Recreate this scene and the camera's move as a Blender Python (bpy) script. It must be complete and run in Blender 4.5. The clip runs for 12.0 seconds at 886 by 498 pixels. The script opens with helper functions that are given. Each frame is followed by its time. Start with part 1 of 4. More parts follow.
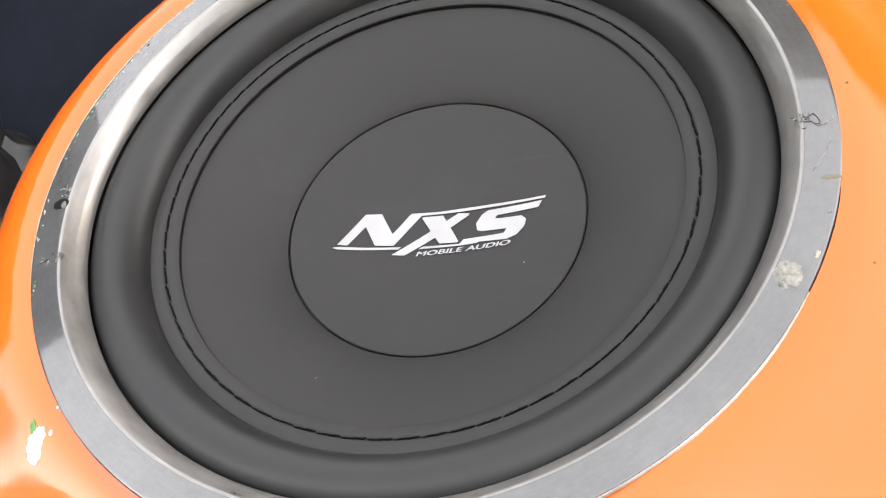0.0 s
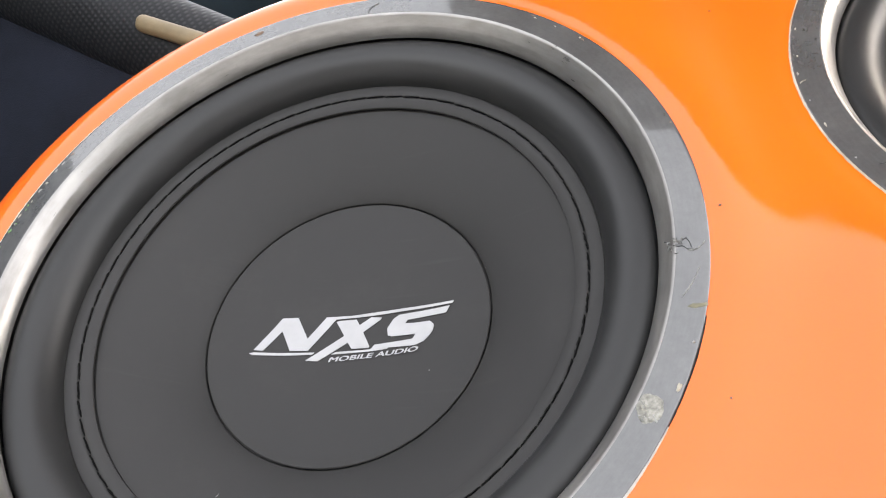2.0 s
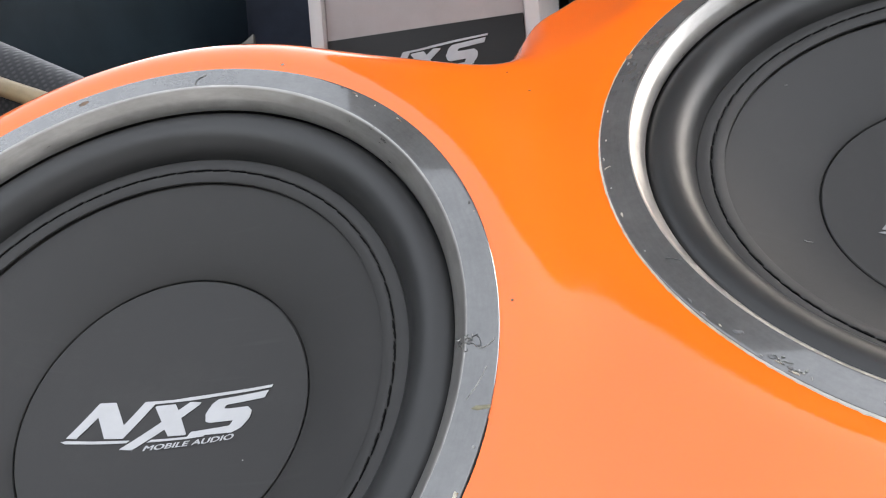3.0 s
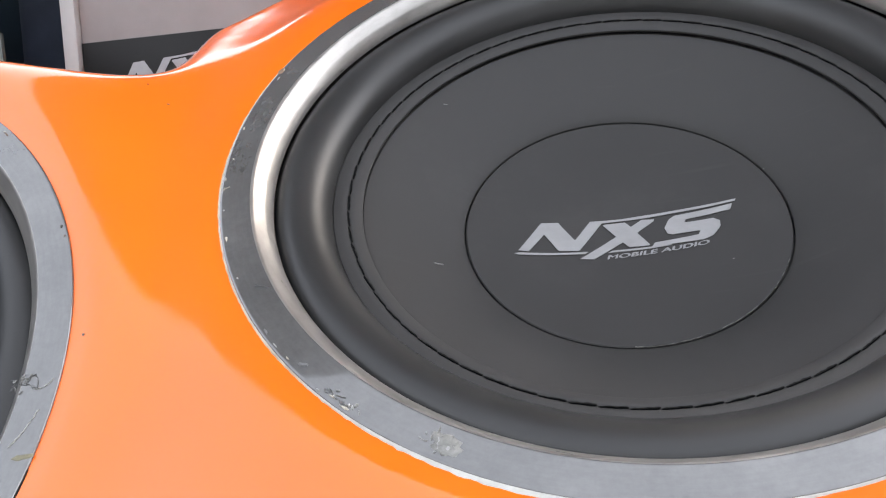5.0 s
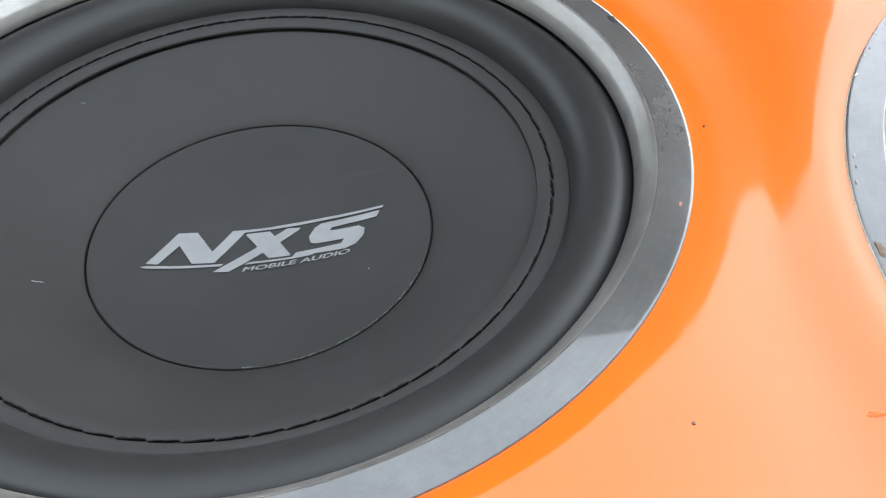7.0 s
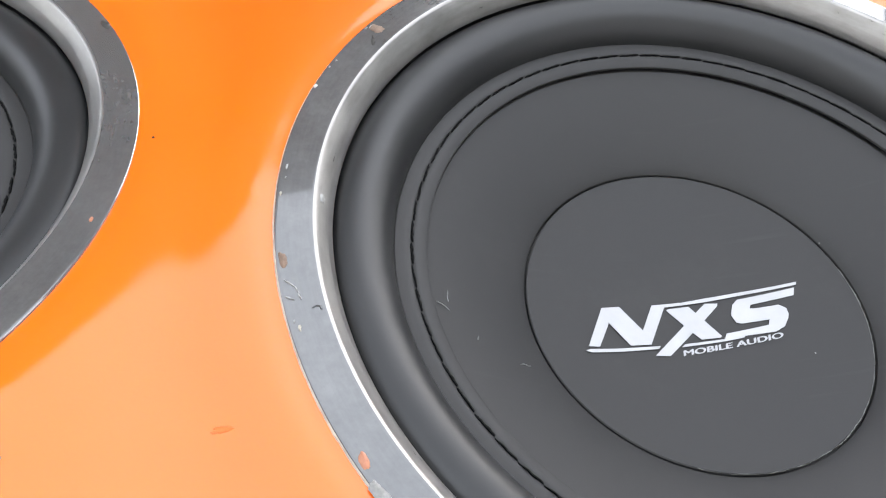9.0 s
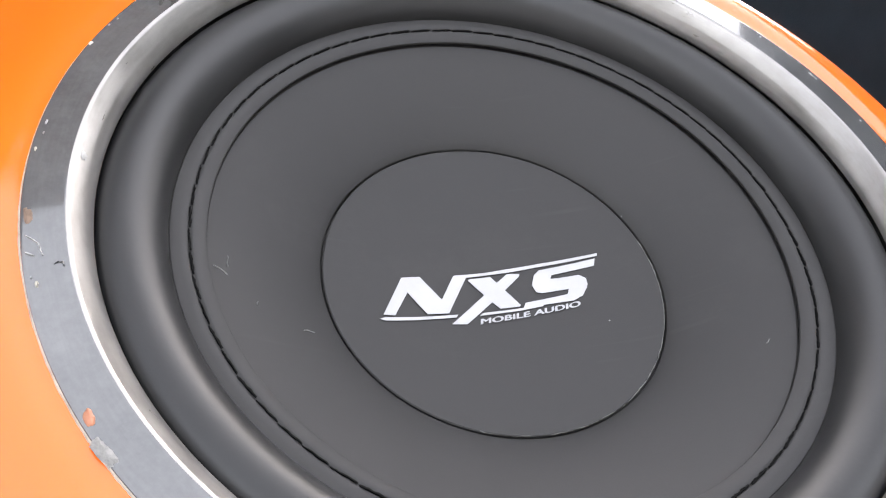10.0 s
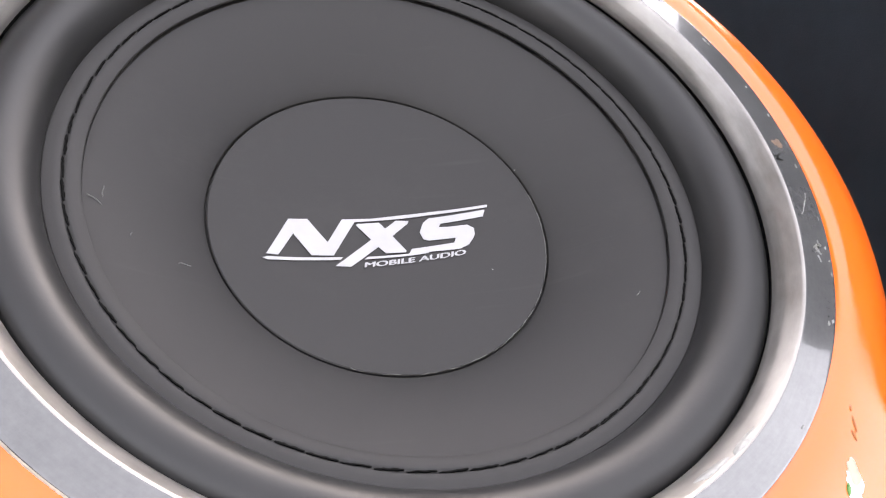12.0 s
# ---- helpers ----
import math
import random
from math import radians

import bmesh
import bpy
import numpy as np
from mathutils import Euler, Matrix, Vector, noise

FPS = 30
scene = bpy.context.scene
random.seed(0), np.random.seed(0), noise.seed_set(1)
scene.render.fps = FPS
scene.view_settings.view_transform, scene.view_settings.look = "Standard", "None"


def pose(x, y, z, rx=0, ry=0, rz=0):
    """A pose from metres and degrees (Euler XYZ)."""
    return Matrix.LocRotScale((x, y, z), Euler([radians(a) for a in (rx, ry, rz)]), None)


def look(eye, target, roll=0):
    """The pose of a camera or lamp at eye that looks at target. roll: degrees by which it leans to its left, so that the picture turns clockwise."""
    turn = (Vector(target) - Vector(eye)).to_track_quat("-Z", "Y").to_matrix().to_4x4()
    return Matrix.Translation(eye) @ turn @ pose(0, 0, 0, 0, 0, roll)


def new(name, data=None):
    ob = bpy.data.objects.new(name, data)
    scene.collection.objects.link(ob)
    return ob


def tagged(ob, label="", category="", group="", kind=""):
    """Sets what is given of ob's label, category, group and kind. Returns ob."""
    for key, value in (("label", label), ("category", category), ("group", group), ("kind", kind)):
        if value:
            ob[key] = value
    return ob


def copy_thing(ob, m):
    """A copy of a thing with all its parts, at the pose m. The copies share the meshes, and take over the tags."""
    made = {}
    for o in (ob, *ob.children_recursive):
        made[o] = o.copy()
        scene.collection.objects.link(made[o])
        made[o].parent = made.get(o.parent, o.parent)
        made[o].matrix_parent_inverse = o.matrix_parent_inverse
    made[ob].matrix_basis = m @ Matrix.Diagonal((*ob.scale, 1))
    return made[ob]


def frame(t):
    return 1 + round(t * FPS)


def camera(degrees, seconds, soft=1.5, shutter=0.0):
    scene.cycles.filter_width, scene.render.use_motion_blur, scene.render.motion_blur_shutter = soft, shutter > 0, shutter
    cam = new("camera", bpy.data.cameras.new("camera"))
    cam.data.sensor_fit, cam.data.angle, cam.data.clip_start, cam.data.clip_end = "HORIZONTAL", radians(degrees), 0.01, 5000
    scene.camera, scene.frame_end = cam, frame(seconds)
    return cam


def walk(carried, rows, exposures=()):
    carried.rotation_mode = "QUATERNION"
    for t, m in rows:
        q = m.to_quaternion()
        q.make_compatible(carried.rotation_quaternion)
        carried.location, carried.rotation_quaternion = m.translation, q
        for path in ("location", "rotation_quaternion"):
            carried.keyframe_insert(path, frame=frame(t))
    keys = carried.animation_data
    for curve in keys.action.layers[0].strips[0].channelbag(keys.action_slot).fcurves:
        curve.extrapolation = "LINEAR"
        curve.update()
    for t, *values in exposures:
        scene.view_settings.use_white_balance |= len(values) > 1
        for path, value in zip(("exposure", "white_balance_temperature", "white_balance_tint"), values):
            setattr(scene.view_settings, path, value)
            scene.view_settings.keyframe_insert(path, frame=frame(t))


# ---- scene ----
cam = camera(56.57, 12.0, soft=1.15)

# time, place, turn
PATH = [
    (0, -0.2478, -0.4490, 0.3382, 86.04, 2.81, 19.69),
    (0.5, -0.2421, -0.4506, 0.3475, 84.94, 3.00, 20.23),
    (1, -0.2247, -0.4413, 0.3501, 85.05, 3.25, 22.45),
    (1.5, -0.2138, -0.4391, 0.3596, 86.47, 3.60, 21.64),
    (2, -0.1968, -0.4361, 0.3750, 87.89, 3.97, 20.37),
    (2.5, -0.1708, -0.4263, 0.3909, 88.75, 4.26, 18.08),
    (3, -0.1428, -0.4118, 0.4019, 88.78, 4.41, 15.89),
    (3.2, -0.1324, -0.4085, 0.4035, 88.71, 4.34, 14.61),
    (4.8, -0.0557, -0.3752, 0.4004, 88.74, 4.47, 6.45),
    (5, -0.0465, -0.3743, 0.4006, 88.51, 4.71, 5.64),
    (5.5, -0.0206, -0.3677, 0.3985, 88.39, 4.81, 2.96),
    (6, 0.0043, -0.3601, 0.3942, 88.63, 5.08, 1.23),
    (6.5, 0.0224, -0.3550, 0.3956, 87.96, 5.46, -0.68),
    (7, 0.0504, -0.3476, 0.3956, 87.66, 5.42, -4.72),
    (7.5, 0.0890, -0.3440, 0.3985, 87.22, 6.51, -9.43),
    (7.7, 0.1019, -0.3415, 0.3941, 87.53, 6.61, -11.17),
    (9.3, 0.1938, -0.3690, 0.3782, 87.05, 6.83, -19.78),
    (9.5, 0.2024, -0.3725, 0.3731, 87.26, 6.84, -20.87),
    (10, 0.2222, -0.3754, 0.3603, 86.87, 6.50, -24.75),
    (10.5, 0.2380, -0.3846, 0.3550, 85.19, 6.40, -25.35),
    (11, 0.2412, -0.3923, 0.3562, 84.45, 5.92, -25.77),
    (11.5, 0.2475, -0.3910, 0.3487, 84.96, 4.81, -27.11),
    (12, 0.2452, -0.3943, 0.3486, 84.34, 3.91, -27.63),
]
walk(cam, [(t, pose(*p)) for t, *p in PATH],
     exposures=[(0, 5.06, 11400, 14), (1.5, 4.96, 11300, 14), (2.5, 4.7, 10300, 12), (3.2, 4.6, 10000, 11), (4.8, 4.69, 9900, 13), (5.5, 4.83, 9600, 11), (7, 4.84, 9400, 6), (7.7, 4.76, 9500, 7), (9.5, 5.1, 9900, 13), (12, 5.1, 10400, 19)])

# ---- light: a bright hazy sky behind and above the open tailgate ----
world = bpy.data.worlds.new("sky")
scene.world = world
world.use_nodes = True
wt = world.node_tree
sky = wt.nodes.new("ShaderNodeTexSky")
sky.sky_type = "NISHITA"
sky.sun_disc = False
sky.sun_elevation = radians(33)
sky.sun_rotation = radians(43)
sky.air_density, sky.dust_density, sky.ozone_density = 0.45, 0.4, 0.2
bg = wt.nodes["Background"]
bg.inputs["Strength"].default_value = 0.15
haze = wt.nodes.new("ShaderNodeMix")
haze.data_type, haze.blend_type = "RGBA", "MULTIPLY"
haze.inputs[0].default_value = 1.0
haze.inputs[7].default_value = (1.0, 0.955, 0.81, 1)
wt.links.new(sky.outputs["Color"], haze.inputs[6])
# haze evens out the colour of the sky from zenith to horizon
grey = wt.nodes.new("ShaderNodeRGBToBW")
wt.links.new(haze.outputs[2], grey.inputs["Color"])
veil = wt.nodes.new("ShaderNodeMix")
veil.data_type, veil.blend_type = "RGBA", "MULTIPLY"
veil.inputs[0].default_value = 1.0
veil.inputs[7].default_value = (0.82, 1.01, 1.45, 1)
wt.links.new(grey.outputs["Val"], veil.inputs[6])
even = wt.nodes.new("ShaderNodeMix")
even.data_type = "RGBA"
even.inputs[0].default_value = 0.65
wt.links.new(haze.outputs[2], even.inputs[6])
wt.links.new(veil.outputs[2], even.inputs[7])
wt.links.new(even.outputs[2], bg.inputs["Color"])

sun_data = bpy.data.lights.new("sun", "SUN")
sun_data.energy, sun_data.angle, sun_data.color = 0.085, radians(30), (0.84, 0.92, 1.0)
sun = new("sun", sun_data)
sun.matrix_world = look((2.86, 3.07, 2.72), (0, 0, 0))


# ---- materials ----
def material(name, base, rough=0.5, metal=0.0, coat=0.0, coat_rough=0.05, spec=0.5):
    m = bpy.data.materials.new(name)
    m.use_nodes = True
    b = m.node_tree.nodes["Principled BSDF"]
    b.inputs["Base Color"].default_value = (*base, 1)
    b.inputs["Roughness"].default_value = rough
    b.inputs["Metallic"].default_value = metal
    b.inputs["Coat Weight"].default_value = coat
    b.inputs["Coat Roughness"].default_value = coat_rough
    b.inputs["Specular IOR Level"].default_value = spec
    return m, m.node_tree.nodes, m.node_tree.links, b


def noise_node(nodes, links, scale, detail=4.0, stretch=None, rough=0.55):
    tc = nodes.new("ShaderNodeTexCoord")
    n = nodes.new("ShaderNodeTexNoise")
    n.inputs["Scale"].default_value, n.inputs["Detail"].default_value = scale, detail
    n.inputs["Roughness"].default_value = rough
    if stretch:
        mp = nodes.new("ShaderNodeMapping")
        mp.inputs["Scale"].default_value = stretch
        links.new(tc.outputs["Object"], mp.inputs["Vector"])
        links.new(mp.outputs["Vector"], n.inputs["Vector"])
    else:
        links.new(tc.outputs["Object"], n.inputs["Vector"])
    return n.outputs["Fac"]


def ramp(nodes, links, fac, stops):
    r = nodes.new("ShaderNodeValToRGB")
    r.color_ramp.elements[0].position, r.color_ramp.elements[0].color = stops[0][0], (*stops[0][1], 1)
    r.color_ramp.elements[1].position, r.color_ramp.elements[1].color = stops[-1][0], (*stops[-1][1], 1)
    for p, c in stops[1:-1]:
        e = r.color_ramp.elements.new(p)
        e.color = (*c, 1)
    links.new(fac, r.inputs["Fac"])
    return r.outputs["Color"]


def remap(nodes, links, fac, lo, hi, a=0.3, b=0.7):
    r = nodes.new("ShaderNodeMapRange")
    r.inputs["From Min"].default_value, r.inputs["From Max"].default_value = a, b
    r.inputs["To Min"].default_value, r.inputs["To Max"].default_value = lo, hi
    links.new(fac, r.inputs["Value"])
    return r.outputs["Result"]


def mix(nodes, links, fac, a, b, mode="MIX"):
    m = nodes.new("ShaderNodeMix")
    m.data_type, m.blend_type = "RGBA", mode
    for sock, v in ((m.inputs[0], fac), (m.inputs[6], a), (m.inputs[7], b)):
        if isinstance(v, (int, float)):
            sock.default_value = v
        elif isinstance(v, tuple):
            sock.default_value = (*v, 1)
        else:
            links.new(v, sock)
    return m.outputs[2]


def bump(nodes, links, b, height, strength, distance=0.001, chain=None):
    n = nodes.new("ShaderNodeBump")
    n.inputs["Strength"].default_value, n.inputs["Distance"].default_value = strength, distance
    links.new(height, n.inputs["Height"])
    if chain is not None:
        links.new(chain, n.inputs["Normal"])
    links.new(n.outputs["Normal"], b.inputs["Normal"])
    return n.outputs["Normal"]


def orange_paint():
    m, n, l, b = material("orange_paint", (0.90, 0.19, 0.012), 0.5, coat=1.0, coat_rough=0.06, spec=0.15)
    b.inputs["Coat IOR"].default_value = 1.6
    big = noise_node(n, l, 7, 3)
    fine = noise_node(n, l, 900, 2)
    l.new(ramp(n, l, big, [(0.3, (0.86, 0.118, 0.007)), (0.7, (0.92, 0.135, 0.009))]), b.inputs["Base Color"])
    l.new(remap(n, l, noise_node(n, l, 30, 5), 0.04, 0.12), b.inputs["Coat Roughness"])
    first = bump(n, l, b, noise_node(n, l, 22, 2), 0.10, 0.004)
    bump(n, l, b, fine, 0.05, 0.0004, first)
    nn = b.inputs["Normal"].links[0].from_socket
    l.new(nn, b.inputs["Coat Normal"])
    return m


def turned_noise(n, l, along, across, detail=4.0):
    """Noise drawn out round the ring, like marks of turning and wiping."""
    tc = n.new("ShaderNodeTexCoord")
    sep = n.new("ShaderNodeSeparateXYZ")
    l.new(tc.outputs["Object"], sep.inputs["Vector"])
    ang = n.new("ShaderNodeMath")
    ang.operation = "ARCTAN2"
    l.new(sep.outputs["X"], ang.inputs[0])
    l.new(sep.outputs["Y"], ang.inputs[1])
    flat = n.new("ShaderNodeCombineXYZ")
    l.new(sep.outputs["X"], flat.inputs["X"])
    l.new(sep.outputs["Y"], flat.inputs["Y"])
    rad = n.new("ShaderNodeVectorMath")
    rad.operation = "LENGTH"
    l.new(flat.outputs["Vector"], rad.inputs[0])
    comb = n.new("ShaderNodeCombineXYZ")
    for sock, src, k in (("X", ang.outputs[0], along), ("Y", rad.outputs["Value"], across), ("Z", sep.outputs["Z"], across)):
        m = n.new("ShaderNodeMath")
        m.operation = "MULTIPLY"
        m.inputs[1].default_value = k
        l.new(src, m.inputs[0])
        l.new(m.outputs[0], comb.inputs[sock])
    t = n.new("ShaderNodeTexNoise")
    t.inputs["Scale"].default_value, t.inputs["Detail"].default_value = 1.0, detail
    t.inputs["Roughness"].default_value = 0.6
    l.new(comb.outputs["Vector"], t.inputs["Vector"])
    return t.outputs["Fac"]


def ring_metal():
    m, n, l, b = material("ring_metal", (0.27, 0.27, 0.265), 0.16, metal=0.25, coat=1.0, coat_rough=0.04)
    b.inputs["Coat IOR"].default_value = 1.7
    blot = noise_node(n, l, 24, 6, rough=0.65)
    haze = noise_node(n, l, 9, 3)
    sand = noise_node(n, l, 420, 4, rough=0.7)
    wipe = turned_noise(n, l, 16, 700)
    c = ramp(n, l, blot, [(0.28, (0.064, 0.066, 0.067)), (0.55, (0.095, 0.096, 0.097)), (0.78, (0.132, 0.132, 0.132))])
    c = mix(n, l, 0.14, c, ramp(n, l, sand, [(0.35, (0.055, 0.056, 0.056)), (0.65, (0.165, 0.165, 0.164))]))
    l.new(mix(n, l, 0.12, c, ramp(n, l, wipe, [(0.35, (0.07, 0.07, 0.07)), (0.65, (0.16, 0.16, 0.159))])), b.inputs["Base Color"])
    l.new(mix(n, l, 0.5, remap(n, l, blot, 0.10, 0.28), remap(n, l, haze, 0.10, 0.26)), b.inputs["Roughness"])
    l.new(remap(n, l, wipe, 0.02, 0.06), b.inputs["Coat Roughness"])
    bump(n, l, b, sand, 0.05, 0.0004)
    return m


def ring_edge():
    m, n, l, b = material("polished_edge", (0.31, 0.30, 0.29), 0.4, metal=0.68)
    blot = noise_node(n, l, 30, 5, rough=0.65)
    wipe = turned_noise(n, l, 7, 900)
    smear = turned_noise(n, l, 9, 160, 5)
    c = ramp(n, l, blot, [(0.3, (0.235, 0.224, 0.212)), (0.7, (0.33, 0.315, 0.300))])
    c = mix(n, l, 0.32, c, ramp(n, l, smear, [(0.34, (0.17, 0.163, 0.156)), (0.66, (0.44, 0.424, 0.406))]))
    l.new(mix(n, l, 0.15, c, ramp(n, l, wipe, [(0.35, (0.22, 0.214, 0.208)), (0.65, (0.32, 0.312, 0.304))])), b.inputs["Base Color"])
    l.new(mix(n, l, 0.5, remap(n, l, wipe, 0.28, 0.42), remap(n, l, smear, 0.22, 0.46)), b.inputs["Roughness"])
    return m


def cone_material():
    m, n, l, b = material("cone_plastic", (0.037, 0.036, 0.036), 0.6, spec=0.28)
    grain = noise_node(n, l, 1400, 3)
    dust = noise_node(n, l, 14, 7, rough=0.7)
    l.new(ramp(n, l, dust, [(0.3, (0.0285, 0.0280, 0.0282)), (0.55, (0.0325, 0.0318, 0.0319)), (0.8, (0.043, 0.042, 0.0416))]), b.inputs["Base Color"])
    # scattered lint and dust specks
    tc = n.new("ShaderNodeTexCoord")
    v = n.new("ShaderNodeTexVoronoi")
    v.inputs["Scale"].default_value = 85
    l.new(tc.outputs["Object"], v.inputs["Vector"])
    rare = n.new("ShaderNodeMath")
    rare.operation = "GREATER_THAN"
    rare.inputs[1].default_value = 0.93
    sep = n.new("ShaderNodeSeparateColor")
    l.new(v.outputs["Color"], sep.inputs["Color"])
    l.new(sep.outputs["Red"], rare.inputs[0])
    dot = n.new("ShaderNodeMath")
    dot.operation = "LESS_THAN"
    dot.inputs[1].default_value = 0.028
    l.new(v.outputs["Distance"], dot.inputs[0])
    both = n.new("ShaderNodeMath")
    both.operation = "MULTIPLY"
    l.new(rare.outputs[0], both.inputs[0])
    l.new(dot.outputs[0], both.inputs[1])
    col = b.inputs["Base Color"].links[0].from_socket
    for turn in (20, 75, 140):
        mp = n.new("ShaderNodeMapping")
        mp.inputs["Rotation"].default_value = (0, 0, radians(turn))
        mp.inputs["Scale"].default_value = (14, 260, 14)
        l.new(tc.outputs["Object"], mp.inputs["Vector"])
        sc = n.new("ShaderNodeTexNoise")
        sc.inputs["Scale"].default_value, sc.inputs["Detail"].default_value = 1.0, 3.0
        l.new(mp.outputs["Vector"], sc.inputs["Vector"])
        col = mix(n, l, remap(n, l, sc.outputs["Fac"], 0.0, 0.10, 0.68, 0.82), col, (0.085, 0.083, 0.081))
    l.new(mix(n, l, both.outputs[0], col, (0.30, 0.29, 0.28)), b.inputs["Base Color"])
    l.new(remap(n, l, dust, 0.52, 0.66), b.inputs["Roughness"])
    bump(n, l, b, grain, 0.10, 0.0004)
    return m


def rubber_material():
    m, n, l, b = material("surround_rubber", (0.022, 0.023, 0.025), 0.38, spec=0.38)
    dust = noise_node(n, l, 20, 3)
    l.new(ramp(n, l, dust, [(0.3, (0.0178, 0.0181, 0.0186)), (0.7, (0.0226, 0.0228, 0.0233))]), b.inputs["Base Color"])
    l.new(remap(n, l, dust, 0.36, 0.44), b.inputs["Roughness"])
    bump(n, l, b, noise_node(n, l, 700, 2), 0.05, 0.0004)
    return m


def speckled(name, base, vary, rough, scale, grain, strength=0.2, metal=0.0):
    m, n, l, b = material(name, base, rough, metal=metal)
    lo = tuple(c * (1 - vary) for c in base)
    hi = tuple(min(1.0, c * (1 + vary)) for c in base)
    l.new(ramp(n, l, noise_node(n, l, scale, 6, rough=0.65), [(0.3, lo), (0.7, hi)]), b.inputs["Base Color"])
    bump(n, l, b, noise_node(n, l, grain, 3), strength, 0.001)
    return m


def carbon_weave():
    m, n, l, b = material("carbon_weave", (0.03, 0.03, 0.033), 0.42)
    tc = n.new("ShaderNodeTexCoord")
    waves = []
    for axis in ("X", "Z"):
        w = n.new("ShaderNodeTexWave")
        w.wave_type, w.bands_direction = "BANDS", axis
        w.inputs["Scale"].default_value, w.inputs["Distortion"].default_value = 75, 0.4
        mp = n.new("ShaderNodeMapping")
        mp.inputs["Rotation"].default_value = (0, radians(38), 0)
        l.new(tc.outputs["Object"], mp.inputs["Vector"])
        l.new(mp.outputs["Vector"], w.inputs["Vector"])
        waves.append(w.outputs["Fac"])
    mul = n.new("ShaderNodeMath")
    mul.operation = "MULTIPLY"
    l.new(waves[0], mul.inputs[0])
    l.new(waves[1], mul.inputs[1])
    l.new(ramp(n, l, mul.outputs[0], [(0.1, (0.011, 0.012, 0.014)), (0.7, (0.024, 0.024, 0.026))]), b.inputs["Base Color"])
    bump(n, l, b, mul.outputs[0], 0.2, 0.0012)
    return m


ORANGE = orange_paint()
RING = ring_metal()
RING_EDGE = ring_edge()
CONE = cone_material()
RUBBER = rubber_material()
THREAD = speckled("black_thread", (0.008, 0.008, 0.008), 0.3, 0.95, 300, 900)
WHITE_INK = speckled("white_print", (0.41, 0.41, 0.42), 0.06, 0.45, 60, 900, 0.05)
# white print again, darkened to stand in for weaker light on the middle cap
DIM_INK = speckled("worn_print", (0.24, 0.24, 0.245), 0.10, 0.45, 90, 900, 0.05)
GRIME = speckled("black_grime", (0.05, 0.048, 0.045), 0.5, 0.7, 200, 500, 0.5)
CHIP_WHITE = speckled("white_chip", (0.56, 0.56, 0.54), 0.12, 0.6, 160, 500, 0.4)
DARK_HOLE = speckled("bare_dark_hole", (0.015, 0.015, 0.015), 0.3, 0.8, 100, 400)
FILLER = speckled("white_filler", (0.42, 0.42, 0.40), 0.15, 0.7, 160, 500, 0.5)
NAVY = speckled("navy_fabric", (0.0105, 0.0135, 0.022), 0.35, 0.85, 9, 700, 0.4)
TEAL = speckled("dark_trim", (0.012, 0.0235, 0.032), 0.3, 0.7, 6, 500, 0.3)
CARPET = speckled("trunk_carpet", (0.02, 0.021, 0.023), 0.4, 0.95, 40, 600, 0.8)
LINER = speckled("headliner", (0.28, 0.25, 0.215), 0.2, 0.9, 10, 500, 0.3)
CARBON = carbon_weave()
TAN = speckled("tan_trim", (0.22, 0.16, 0.09), 0.2, 0.45, 30, 500, 0.15)
BAG = speckled("black_bag", (0.018, 0.0185, 0.019), 0.4, 0.32, 30, 120, 0.35)
CARTON_WHITE = speckled("carton_white", (0.42, 0.385, 0.375), 0.06, 0.55, 12, 400, 0.1)
CARTON_GREY = speckled("carton_grey", (0.26, 0.21, 0.205), 0.10, 0.5, 10, 400, 0.1)
CARTON_BLACK = speckled("carton_black", (0.0065, 0.0048, 0.0045), 0.25, 0.4, 12, 400, 0.1)
PRINT_GREY = speckled("carton_print", (0.33, 0.33, 0.34), 0.1, 0.5, 30, 400, 0.1)
# for the unseen walls that hold back the low sky
SKY_BLOCK = speckled("yard_wall", (0.155, 0.165, 0.168), 0.3, 0.9, 2, 60, 0.5)
ASPHALT = speckled("concrete", (0.30, 0.305, 0.31), 0.25, 0.9, 30, 120, 0.6)


for dull in (CARTON_BLACK, NAVY, TEAL, CARBON):
    dull.node_tree.nodes["Principled BSDF"].inputs["Specular IOR Level"].default_value = 0.18


for matte in (THREAD, DARK_HOLE, GRIME):
    matte.node_tree.nodes["Principled BSDF"].inputs["Specular IOR Level"].default_value = 0.04


# ---- mesh helpers ----
def finish(bm, sharp=35):
    bmesh.ops.recalc_face_normals(bm, faces=bm.faces)
    for f in bm.faces:
        f.smooth = True
    for e in bm.edges:
        if len(e.link_faces) == 2 and e.calc_face_angle(0) > radians(sharp):
            e.smooth = False


def mesh_of(name, bm, mat, sharp=35):
    finish(bm, sharp)
    me = bpy.data.meshes.new(name)
    bm.to_mesh(me)
    bm.free()
    me.materials.append(mat)
    return me


def part(name, bm, mat, parent, label="", sharp=35):
    ob = new(name, mesh_of(name, bm, mat, sharp))
    ob.parent = parent
    if label:
        tagged(ob, label)
    return ob


def thing(name, m, label, category, group="", kind=""):
    ob = new(name)
    ob.matrix_world = m
    ob.empty_display_size = 0.05
    return tagged(ob, label, category, group, kind)


